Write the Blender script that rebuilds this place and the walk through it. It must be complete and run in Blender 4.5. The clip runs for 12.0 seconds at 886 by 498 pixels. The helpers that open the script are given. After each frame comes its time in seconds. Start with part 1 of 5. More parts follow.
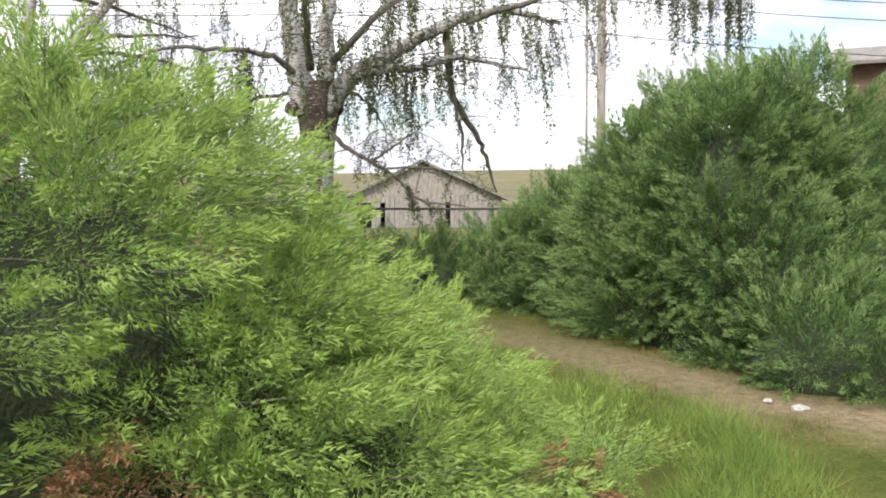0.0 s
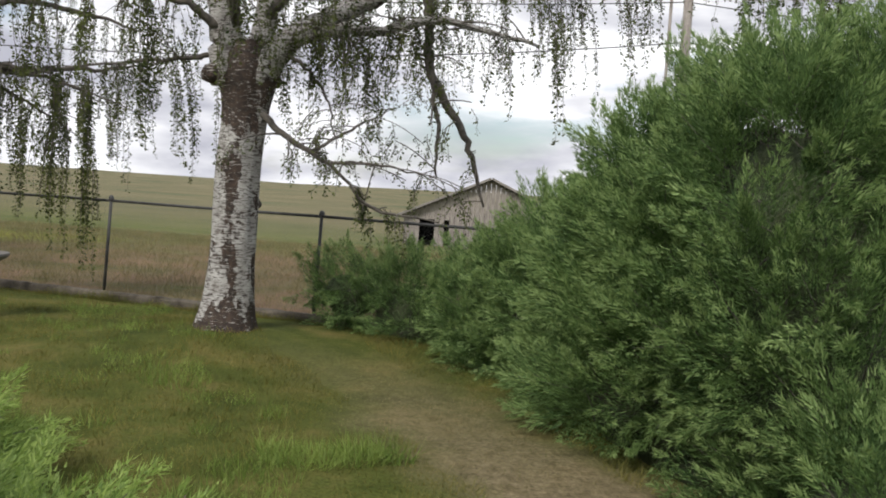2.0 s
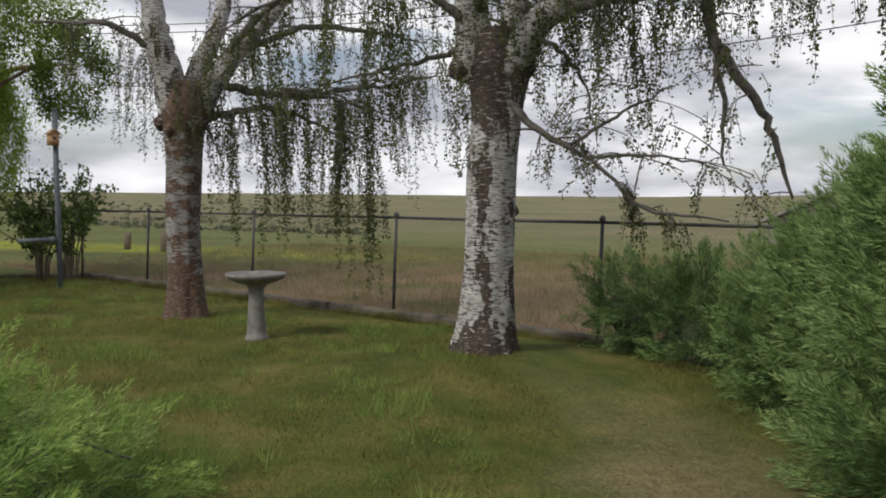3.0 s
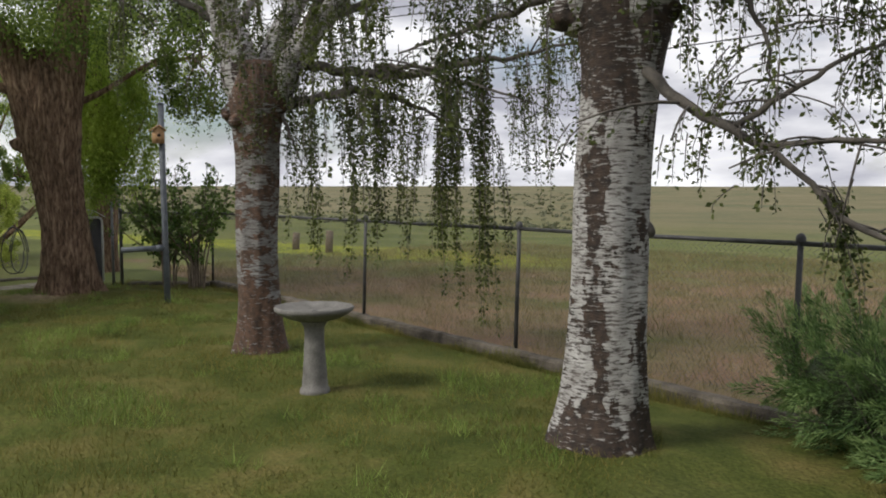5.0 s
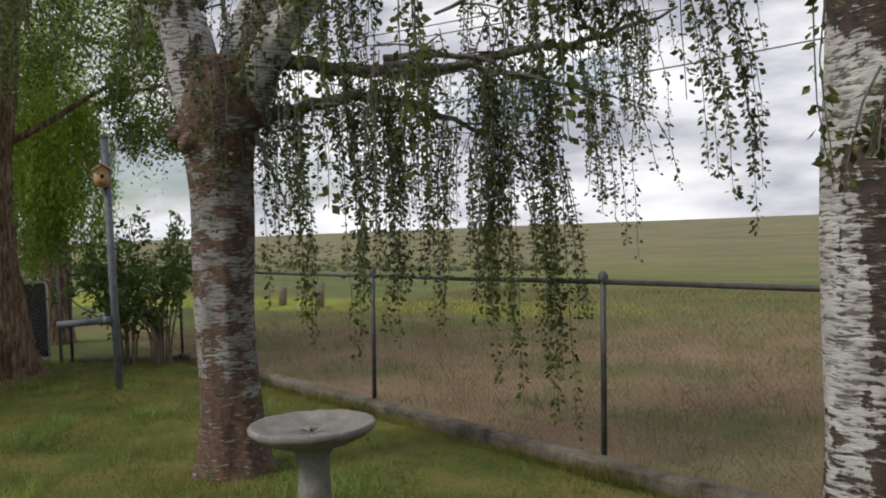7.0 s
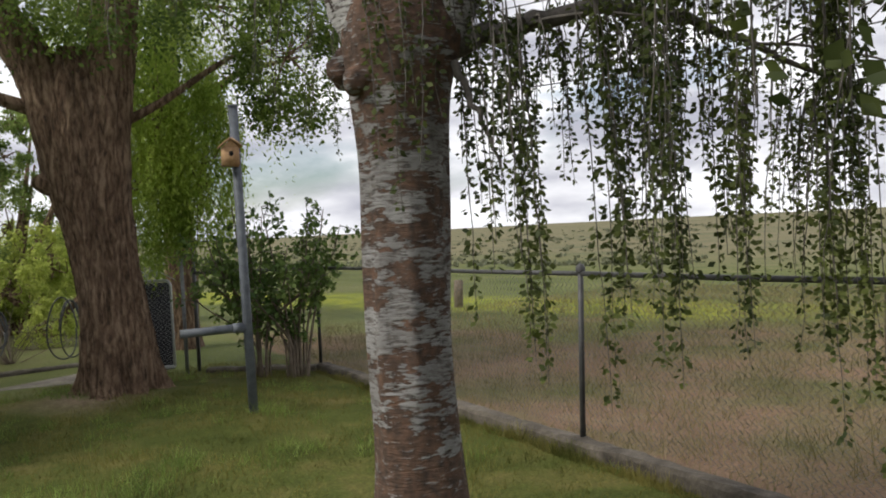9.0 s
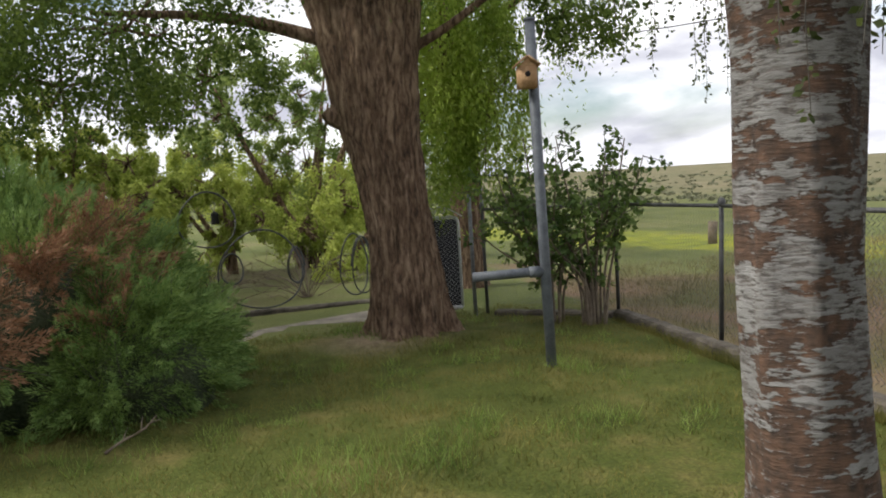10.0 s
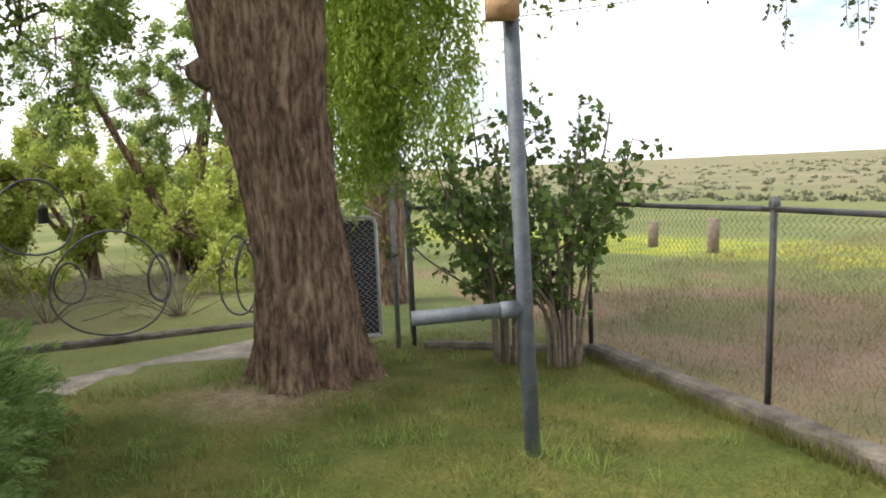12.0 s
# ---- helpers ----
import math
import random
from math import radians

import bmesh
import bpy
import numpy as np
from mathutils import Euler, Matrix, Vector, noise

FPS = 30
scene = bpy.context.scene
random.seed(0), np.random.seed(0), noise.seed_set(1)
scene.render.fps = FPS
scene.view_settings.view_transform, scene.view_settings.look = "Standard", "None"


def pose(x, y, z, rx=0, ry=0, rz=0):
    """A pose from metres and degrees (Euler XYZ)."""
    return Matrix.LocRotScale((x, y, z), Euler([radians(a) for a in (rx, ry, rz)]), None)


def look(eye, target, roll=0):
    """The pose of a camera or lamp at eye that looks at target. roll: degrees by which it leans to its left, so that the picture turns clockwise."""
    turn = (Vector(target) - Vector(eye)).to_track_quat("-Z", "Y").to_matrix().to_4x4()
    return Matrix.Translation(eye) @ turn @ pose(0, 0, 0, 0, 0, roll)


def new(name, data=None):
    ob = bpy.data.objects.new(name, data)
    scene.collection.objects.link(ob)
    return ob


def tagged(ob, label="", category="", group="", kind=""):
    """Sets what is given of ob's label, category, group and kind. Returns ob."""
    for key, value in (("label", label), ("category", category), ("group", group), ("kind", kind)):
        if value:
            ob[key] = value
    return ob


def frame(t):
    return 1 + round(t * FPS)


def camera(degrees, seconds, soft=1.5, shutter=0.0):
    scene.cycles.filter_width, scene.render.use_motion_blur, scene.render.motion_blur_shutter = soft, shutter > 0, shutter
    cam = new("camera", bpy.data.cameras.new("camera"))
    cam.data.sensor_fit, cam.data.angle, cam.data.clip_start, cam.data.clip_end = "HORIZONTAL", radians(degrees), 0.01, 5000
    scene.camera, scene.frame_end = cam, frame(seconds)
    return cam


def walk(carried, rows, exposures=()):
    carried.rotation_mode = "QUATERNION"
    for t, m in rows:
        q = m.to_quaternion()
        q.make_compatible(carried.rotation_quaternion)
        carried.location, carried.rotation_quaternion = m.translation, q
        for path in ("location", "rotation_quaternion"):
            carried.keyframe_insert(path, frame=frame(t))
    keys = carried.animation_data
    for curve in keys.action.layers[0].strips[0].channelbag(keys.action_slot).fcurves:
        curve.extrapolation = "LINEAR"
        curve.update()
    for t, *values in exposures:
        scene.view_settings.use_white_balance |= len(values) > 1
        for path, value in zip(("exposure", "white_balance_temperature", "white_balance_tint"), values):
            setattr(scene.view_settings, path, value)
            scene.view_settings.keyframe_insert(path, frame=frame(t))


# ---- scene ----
cam = camera(53.9, 12.0, soft=1.9)
PATH = [
    (0, (-0.775, -0.588, 1.794), (-0.565, 1.394, 1.628), -0.5),
    (0.5, (-0.406, 0.24, 1.79), (-0.143, 2.216, 1.626), 0.1),
    (1, (-0.009, 1.033, 1.77), (0.246, 3.012, 1.64), -0.2),
    (1.5, (0.429, 1.724, 1.696), (0.751, 3.695, 1.587), 0.6),
    (2, (0.942, 2.538, 1.652), (0.944, 4.535, 1.529), 3.7),
    (2.5, (1.422, 3.264, 1.621), (1.0, 5.216, 1.51), 2.2),
    (3, (1.676, 4.019, 1.547), (0.862, 5.842, 1.431), 0.2),
    (3.5, (1.754, 4.887, 1.666), (0.694, 6.581, 1.569), -1.8),
    (3.7, (1.735, 5.171, 1.687), (0.597, 6.813, 1.598), -2.0),
    (5.5, (0.826, 7.348, 1.678), (-0.413, 8.913, 1.551), -0.5),
    (6, (0.332, 7.806, 1.689), (-0.912, 9.37, 1.618), -2.0),
    (6.5, (-0.221, 8.229, 1.683), (-1.457, 9.801, 1.628), -2.5),
    (8.3, (-1.991, 9.466, 1.664), (-3.089, 11.137, 1.691), -1.7),
    (8.5, (-2.174, 9.53, 1.648), (-3.359, 11.14, 1.656), -0.8),
    (9, (-2.64, 9.762, 1.638), (-4.04, 11.189, 1.603), -3.1),
    (9.5, (-3.148, 9.944, 1.641), (-4.805, 11.062, 1.562), -4.0),
    (10, (-3.657, 10.193, 1.629), (-5.427, 11.114, 1.483), -3.6),
    (10.5, (-4.232, 10.479, 1.597), (-6.047, 11.297, 1.406), -3.0),
    (11, (-4.777, 10.773, 1.61), (-6.575, 11.627, 1.409), -2.9),
    (11.5, (-5.418, 11.088, 1.604), (-7.196, 11.982, 1.408), -2.8),
    (12, (-6.073, 11.34, 1.6), (-7.726, 12.453, 1.428), -2.7),
]
walk(cam, [(t, look(eye, target, roll)) for t, eye, target, roll in PATH],
     exposures=[(0.0, 0.85), (1.0, 0.35), (2.0, 0.05), (3.0, -0.22), (3.7, -0.2), (6.5, -0.05), (8.5, -0.45), (9.0, 0.06), (10.0, 0.38), (10.5, 0.9), (11.0, 1.12), (12.0, 1.17)])

# ---- light ----
SUN_EL, SUN_AZ = radians(42), radians(205)
world = bpy.data.worlds.new("sky")
scene.world = world
world.use_nodes = True
wn, wl = world.node_tree.nodes, world.node_tree.links
wn.clear()
w_out = wn.new("ShaderNodeOutputWorld")
sky = wn.new("ShaderNodeTexSky")
sky.sky_type, sky.sun_disc, sky.sun_elevation, sky.sun_rotation = "NISHITA", False, SUN_EL, SUN_AZ
blue = wn.new("ShaderNodeBackground")
blue.inputs["Strength"].default_value = 0.10
wl.new(sky.outputs[0], blue.inputs["Color"])
where = wn.new("ShaderNodeTexCoord")
flat = wn.new("ShaderNodeMapping")
flat.inputs["Scale"].default_value = (1.0, 1.0, 3.4)
wl.new(where.outputs["Generated"], flat.inputs["Vector"])
puffs = wn.new("ShaderNodeTexNoise")
puffs.inputs["Scale"].default_value, puffs.inputs["Detail"].default_value = 2.6, 7
puffs.inputs["Roughness"].default_value, puffs.inputs["Distortion"].default_value = 0.55, 0.3
wl.new(flat.outputs[0], puffs.inputs["Vector"])
cover = wn.new("ShaderNodeValToRGB")
cover.color_ramp.elements[0].position, cover.color_ramp.elements[1].position = 0.33, 0.46
wl.new(puffs.outputs["Fac"], cover.inputs[0])
shade = wn.new("ShaderNodeTexNoise")
shade.inputs["Scale"].default_value, shade.inputs["Detail"].default_value = 4.2, 6
wl.new(flat.outputs[0], shade.inputs["Vector"])
cloud_tone = wn.new("ShaderNodeValToRGB")
for el, p, c in zip(cloud_tone.color_ramp.elements, (0.38, 0.60), ((0.44, 0.445, 0.51, 1), (0.98, 0.98, 1.0, 1))):
    el.position, el.color = p, c
wl.new(shade.outputs["Fac"], cloud_tone.inputs[0])
white = wn.new("ShaderNodeBackground")
white.inputs["Strength"].default_value = 1.2
wl.new(cloud_tone.outputs[0], white.inputs["Color"])
both = wn.new("ShaderNodeMixShader")
wl.new(cover.outputs[0], both.inputs[0])
wl.new(blue.outputs[0], both.inputs[1])
wl.new(white.outputs[0], both.inputs[2])
wl.new(both.outputs[0], w_out.inputs[0])

sun = new("sun", bpy.data.lights.new("sun", "SUN"))
sun.data.energy, sun.data.angle, sun.data.color = 2.7, radians(16), (1.0, 0.95, 0.86)
sun.matrix_world = look((-14, -30, 30), (0, 0, 0))


# ---- materials ----
def nodes_of(name):
    m = bpy.data.materials.new(name)
    m.use_nodes = True
    n = m.node_tree.nodes
    n.clear()
    out = n.new("ShaderNodeOutputMaterial")
    return m, n, m.node_tree.links, out


def ramp_node(n, stops):
    r = n.new("ShaderNodeValToRGB")
    els = r.color_ramp.elements
    while len(els) < len(stops):
        els.new(0.5)
    for el, (p, c) in zip(els, stops):
        el.position, el.color = p, (*c, 1)
    return r


def noise_node(n, l, scale, detail=5, stretch=None, rough=0.55):
    tex = n.new("ShaderNodeTexNoise")
    tex.inputs["Scale"].default_value, tex.inputs["Detail"].default_value = scale, detail
    tex.inputs["Roughness"].default_value = rough
    co = n.new("ShaderNodeNewGeometry")
    if stretch:
        mp = n.new("ShaderNodeMapping")
        mp.inputs["Scale"].default_value = stretch
        l.new(co.outputs["Position"], mp.inputs["Vector"])
        l.new(mp.outputs[0], tex.inputs["Vector"])
    else:
        l.new(co.outputs["Position"], tex.inputs["Vector"])
    return tex


def mixed(n, l, fac, a, b):
    mx = n.new("ShaderNodeMix")
    mx.data_type = "RGBA"
    l.new(fac, mx.inputs[0])
    l.new(a, mx.inputs[6])
    l.new(b, mx.inputs[7])
    return mx.outputs[2]


def solid(name, stops, scale=6, rough=0.8, metal=0.0, bump=0.3, depth=0.01, stretch=None, fine=None):
    """A surface of mottled colour at two scales, with relief."""
    m, n, l, out = nodes_of(name)
    p = n.new("ShaderNodeBsdfPrincipled")
    p.inputs["Roughness"].default_value, p.inputs["Metallic"].default_value = rough, metal
    a = noise_node(n, l, scale, 6, stretch)
    r = ramp_node(n, stops)
    l.new(a.outputs["Fac"], r.inputs[0])
    b = noise_node(n, l, fine or scale * 9, 4, stretch)
    tone = ramp_node(n, [(0.3, (0.72, 0.72, 0.72)), (0.7, (1.12, 1.12, 1.12))])
    l.new(b.outputs["Fac"], tone.inputs[0])
    mul = n.new("ShaderNodeMix")
    mul.data_type, mul.blend_type = "RGBA", "MULTIPLY"
    mul.inputs[0].default_value = 1.0
    l.new(r.outputs[0], mul.inputs[6])
    l.new(tone.outputs[0], mul.inputs[7])
    l.new(mul.outputs[2], p.inputs["Base Color"])
    bp = n.new("ShaderNodeBump")
    bp.inputs["Strength"].default_value, bp.inputs["Distance"].default_value = bump, depth
    l.new(b.outputs["Fac"], bp.inputs["Height"])
    l.new(bp.outputs[0], p.inputs["Normal"])
    l.new(p.outputs[0], out.inputs[0])
    return m


def leafy(name, dark, light, scale=2.5, through_light=0.35, rough=0.6):
    """Leaves: each its own tone, with broad patches, and some light coming through."""
    m, n, l, out = nodes_of(name)
    g = n.new("ShaderNodeNewGeometry")
    broad = noise_node(n, l, scale, 3)
    add = n.new("ShaderNodeMath")
    add.operation = "MULTIPLY_ADD"
    add.inputs[1].default_value = 0.55
    l.new(g.outputs["Random Per Island"], add.inputs[0])
    sh = n.new("ShaderNodeMath")
    sh.operation = "MULTIPLY_ADD"
    sh.inputs[1].default_value, sh.inputs[2].default_value = 1.6, -0.55
    l.new(broad.outputs["Fac"], sh.inputs[0])
    l.new(sh.outputs[0], add.inputs[2])
    r = ramp_node(n, [(0.15, dark), (0.95, light)])
    l.new(add.outputs[0], r.inputs[0])
    p = n.new("ShaderNodeBsdfPrincipled")
    p.inputs["Roughness"].default_value = rough
    p.inputs["Specular IOR Level"].default_value = 0.3
    l.new(r.outputs[0], p.inputs["Base Color"])
    tr = n.new("ShaderNodeBsdfTranslucent")
    l.new(r.outputs[0], tr.inputs["Color"])
    mx = n.new("ShaderNodeMixShader")
    mx.inputs[0].default_value = through_light
    l.new(p.outputs[0], mx.inputs[1])
    l.new(tr.outputs[0], mx.inputs[2])
    l.new(mx.outputs[0], out.inputs[0])
    return m


cos_of, sin_of = math.cos, math.sin


def birch_bark(name, brown, neck=0.3, foot_rise=0.23, foot_top=1.1, tones=((0.018, 0.014, 0.012), (0.078, 0.05, 0.036)), patch_size=3.8, scar=None, white=1.0, grain=(1.6, 1.6, 0.7)):
    """White bark with dark bands, scars that run down it, a brown neck under the fork and a brown flaking foot. scar: the compass side of a long dark scar."""
    m, n, l, out = nodes_of(name)
    p = n.new("ShaderNodeBsdfPrincipled")
    p.inputs["Roughness"].default_value = 0.8

    def math(op, a, b):
        s = n.new("ShaderNodeMath")
        s.operation = op
        for i, v in enumerate((a, b)):
            if isinstance(v, (int, float)):
                s.inputs[i].default_value = v
            else:
                l.new(v, s.inputs[i])
        return s.outputs[0]

    def span(value, a, b, top):
        r = n.new("ShaderNodeMapRange")
        r.interpolation_type = "SMOOTHSTEP"
        r.inputs["From Min"].default_value, r.inputs["From Max"].default_value = a, b
        r.inputs["To Max"].default_value = top
        l.new(value, r.inputs["Value"])
        return r.outputs[0]

    base = ramp_node(n, [(0.3, (0.31 * white, 0.295 * white, 0.28 * white)), (0.7, (0.56 * white, 0.55 * white, 0.535 * white))])
    l.new(noise_node(n, l, 7, 5).outputs["Fac"], base.inputs[0])
    scars = ramp_node(n, [(0.3, tones[0]), (0.7, tones[1])])
    l.new(noise_node(n, l, 22, 5).outputs["Fac"], scars.inputs[0])
    lines = noise_node(n, l, 13.0, 6, (1.0, 1.0, 5.0), 0.68)
    cut = ramp_node(n, [(0.50 - 0.02 * brown, (0, 0, 0)), (0.57 - 0.02 * brown, (1, 1, 1))])
    l.new(lines.outputs["Fac"], cut.inputs[0])
    grey = ramp_node(n, [(0.3, (0.06, 0.055, 0.05)), (0.7, (0.19, 0.165, 0.15))])
    l.new(noise_node(n, l, 30, 3).outputs["Fac"], grey.inputs[0])
    c1 = mixed(n, l, cut.outputs[0], base.outputs[0], grey.outputs[0])
    patch = noise_node(n, l, patch_size, 7, grain, 0.62)
    co = n.new("ShaderNodeTexCoord")
    sep = n.new("ShaderNodeSeparateXYZ")
    l.new(co.outputs["Object"], sep.inputs[0])
    total = math("ADD", math("ADD", patch.outputs["Fac"], math("MULTIPLY", math("SUBTRACT", lines.outputs["Fac"], 0.5), 0.4)), span(sep.outputs["Z"], foot_top, 0.0, foot_rise))
    total = math("ADD", total, span(sep.outputs["Z"], 1.9, 2.85, neck))
    if scar is not None:
        cs, sn = cos_of(radians(scar)), sin_of(radians(scar))
        lateral = math("ADD", math("MULTIPLY", sep.outputs["X"], -sn), math("MULTIPLY", sep.outputs["Y"], cs))
        facing = math("ADD", math("MULTIPLY", sep.outputs["X"], cs), math("MULTIPLY", sep.outputs["Y"], sn))
        sway = math("MULTIPLY", math("SUBTRACT", noise_node(n, l, 2.1, 4, (0.3, 0.3, 1.0)).outputs["Fac"], 0.5), 0.28)
        near = span(math("ABSOLUTE", math("ADD", lateral, sway), 0.0), 0.11, 0.0, 0.115)
        total = math("ADD", total, math("MULTIPLY", near, span(facing, 0.0, 0.06, 1.0)))
    cut2 = ramp_node(n, [(0.585 - 0.09 * brown, (0, 0, 0)), (0.605 - 0.09 * brown, (1, 1, 1))])
    l.new(total, cut2.inputs[0])
    # curls of white left standing on the torn parts
    flecks = ramp_node(n, [(0.36, (1, 1, 1)), (0.42, (0, 0, 0))])
    l.new(lines.outputs["Fac"], flecks.inputs[0])
    torn = mixed(n, l, flecks.outputs[0], scars.outputs[0], base.outputs[0])
    l.new(mixed(n, l, cut2.outputs[0], c1, torn), p.inputs["Base Color"])
    height = math("SUBTRACT", math("MULTIPLY", lines.outputs["Fac"], -1.0), math("MULTIPLY", cut2.outputs[0], 0.5))
    bp = n.new("ShaderNodeBump")
    bp.inputs["Strength"].default_value, bp.inputs["Distance"].default_value = 0.85, 0.022
    l.new(height, bp.inputs["Height"])
    l.new(bp.outputs[0], p.inputs["Normal"])
    l.new(p.outputs[0], out.inputs[0])
    return m


def plated_bark(name, deep, mid, ridge):
    """Old bark: long interlacing ridges parted by dark fissures, with worn pale crests."""
    m, n, l, out = nodes_of(name)
    p = n.new("ShaderNodeBsdfPrincipled")
    p.inputs["Roughness"].default_value = 0.95
    g = n.new("ShaderNodeNewGeometry")
    warp = n.new("ShaderNodeTexNoise")
    warp.inputs["Scale"].default_value, warp.inputs["Detail"].default_value = 3.5, 4
    l.new(g.outputs["Position"], warp.inputs["Vector"])
    push = n.new("ShaderNodeVectorMath")
    push.operation = "MULTIPLY_ADD"
    push.inputs[1].default_value = (0.16, 0.16, 0.16)
    l.new(warp.outputs["Color"], push.inputs[0])
    l.new(g.outputs["Position"], push.inputs[2])
    mp = n.new("ShaderNodeMapping")
    mp.inputs["Scale"].default_value = (1.0, 1.0, 0.10)
    l.new(push.outputs[0], mp.inputs["Vector"])
    cells = n.new("ShaderNodeTexVoronoi")
    cells.feature = "DISTANCE_TO_EDGE"
    cells.inputs["Scale"].default_value = 13.0
    l.new(mp.outputs[0], cells.inputs["Vector"])
    fine = noise_node(n, l, 26, 6, (1.0, 1.0, 0.3), 0.68)
    broad = noise_node(n, l, 1.7, 4)
    add = n.new("ShaderNodeMath")
    add.operation = "MULTIPLY_ADD"
    add.inputs[1].default_value = 1.1
    l.new(cells.outputs["Distance"], add.inputs[0])
    half = n.new("ShaderNodeMath")
    half.operation = "MULTIPLY_ADD"
    half.inputs[1].default_value, half.inputs[2].default_value = 1.25, -0.42
    l.new(fine.outputs["Fac"], half.inputs[0])
    l.new(half.outputs[0], add.inputs[2])
    r = ramp_node(n, [(0.06, deep), (0.26, mid), (0.62, ridge)])
    l.new(add.outputs[0], r.inputs[0])
    tone = ramp_node(n, [(0.35, (0.72, 0.66, 0.6)), (0.65, (1.12, 1.08, 1.04))])
    l.new(broad.outputs["Fac"], tone.inputs[0])
    mul = n.new("ShaderNodeMix")
    mul.data_type, mul.blend_type = "RGBA", "MULTIPLY"
    mul.inputs[0].default_value = 1.0
    l.new(r.outputs[0], mul.inputs[6])
    l.new(tone.outputs[0], mul.inputs[7])
    l.new(mul.outputs[2], p.inputs["Base Color"])
    bp = n.new("ShaderNodeBump")
    bp.inputs["Strength"].default_value, bp.inputs["Distance"].default_value = 1.0, 0.06
    l.new(add.outputs[0], bp.inputs["Height"])
    l.new(bp.outputs[0], p.inputs["Normal"])
    l.new(p.outputs[0], out.inputs[0])
    return m


FENCE_N, FENCE_O = (0.302, 0.953), (-0.58, 13.09)


def ground_material():
    """Lawn inside the fence, a trodden strip of dry earth along the shrubs, dry grass, green and a yellow bloom beyond."""
    m, n, l, out = nodes_of("ground_cover")
    p = n.new("ShaderNodeBsdfPrincipled")
    p.inputs["Roughness"].default_value = 0.95
    p.inputs["Specular IOR Level"].default_value = 0.1
    g = n.new("ShaderNodeNewGeometry")

    def dot(a, b, c):
        d = n.new("ShaderNodeVectorMath")
        d.operation = "DOT_PRODUCT"
        d.inputs[1].default_value = (a, b, 0)
        l.new(g.outputs["Position"], d.inputs[0])
        s = n.new("ShaderNodeMath")
        s.inputs[1].default_value = c
        l.new(d.outputs["Value"], s.inputs[0])
        return s.outputs[0]

    def span(value, a, b):
        r = n.new("ShaderNodeMapRange")
        r.inputs["From Min"].default_value, r.inputs["From Max"].default_value = a, b
        l.new(value, r.inputs["Value"])
        return r.outputs[0]

    def math(op, a, b):
        s = n.new("ShaderNodeMath")
        s.operation = op
        for i, v in enumerate((a, b)):
            if isinstance(v, float):
                s.inputs[i].default_value = v
            else:
                l.new(v, s.inputs[i])
        return s.outputs[0]

    def tones(scale, stops, detail=6, stretch=None):
        r = ramp_node(n, stops)
        l.new(noise_node(n, l, scale, detail, stretch, 0.65).outputs["Fac"], r.inputs[0])
        return r.outputs[0]

    lawn = tones(1.3, [(0.32, (0.05, 0.068, 0.014)), (0.50, (0.09, 0.105, 0.025)), (0.70, (0.17, 0.145, 0.05))])
    dirt = tones(9, [(0.3, (0.16, 0.12, 0.075)), (0.7, (0.33, 0.26, 0.17))])
    dry = tones(0.45, [(0.33, (0.11, 0.12, 0.042)), (0.47, (0.19, 0.15, 0.085)), (0.58, (0.23, 0.15, 0.10)), (0.70, (0.25, 0.20, 0.12))])
    green = tones(0.25, [(0.3, (0.085, 0.11, 0.036)), (0.55, (0.15, 0.165, 0.058)), (0.72, (0.20, 0.18, 0.09))])
    bloom = tones(1.5, [(0.35, (0.13, 0.17, 0.042)), (0.62, (0.31, 0.32, 0.04))])
    sage = tones(0.05, [(0.3, (0.12, 0.135, 0.072)), (0.5, (0.18, 0.165, 0.092)), (0.7, (0.24, 0.205, 0.125))])
    wob = math("MULTIPLY_ADD", noise_node(n, l, 0.35, 5).outputs["Fac"], 1.0)
    rough_edge = math("SUBTRACT", noise_node(n, l, 0.5, 6).outputs["Fac"], 0.5)
    nf = dot(*FENCE_N, -(FENCE_O[0] * FENCE_N[0] + FENCE_O[1] * FENCE_N[1]))
    nw = math("ADD", nf, math("MULTIPLY", rough_edge, 9.0))
    # distance from the line along which the strip of earth runs
    strip = dot(0.894, 0.447, -(1.35 * 0.894 + 8.4 * 0.447))
    sw = math("ADD", math("ABSOLUTE", strip, 0.0), math("MULTIPLY", rough_edge, 2.2))
    c = mixed(n, l, math("MULTIPLY", span(sw, 0.9, 0.2), span(dot(0.0, 1.0, 0.0), 11.5, 6.0)), lawn, dirt)
    # worn earth round the foot of the cottonwood
    far = n.new("ShaderNodeVectorMath")
    far.operation = "DISTANCE"
    far.inputs[1].default_value = (-12.25, 13.75, 0)
    l.new(g.outputs["Position"], far.inputs[0])
    c = mixed(n, l, span(math("ADD", far.outputs["Value"], math("MULTIPLY", rough_edge, 2.4)), 0.95, 0.2), c, dirt)
    c = mixed(n, l, span(math("ADD", dot(-1.0, 0.0, -13.0), math("MULTIPLY", rough_edge, 3.0)), -0.4, 0.6), c, green)
    c = mixed(n, l, span(math("ADD", dot(-1.0, 0.0, -18.5), math("MULTIPLY", rough_edge, 8.0)), -1.0, 3.0), c, sage)
    c = mixed(n, l, span(nf, 0.0, 0.12), c, dry)
    gw = math("ADD", dot(-0.5, 1.0, -26.5), math("MULTIPLY", rough_edge, 14.0))
    c = mixed(n, l, span(gw, -0.8, 1.8), c, green)
    by = math("ADD", dot(0.0, 1.0, -25.0), math("MULTIPLY", rough_edge, 4.0))
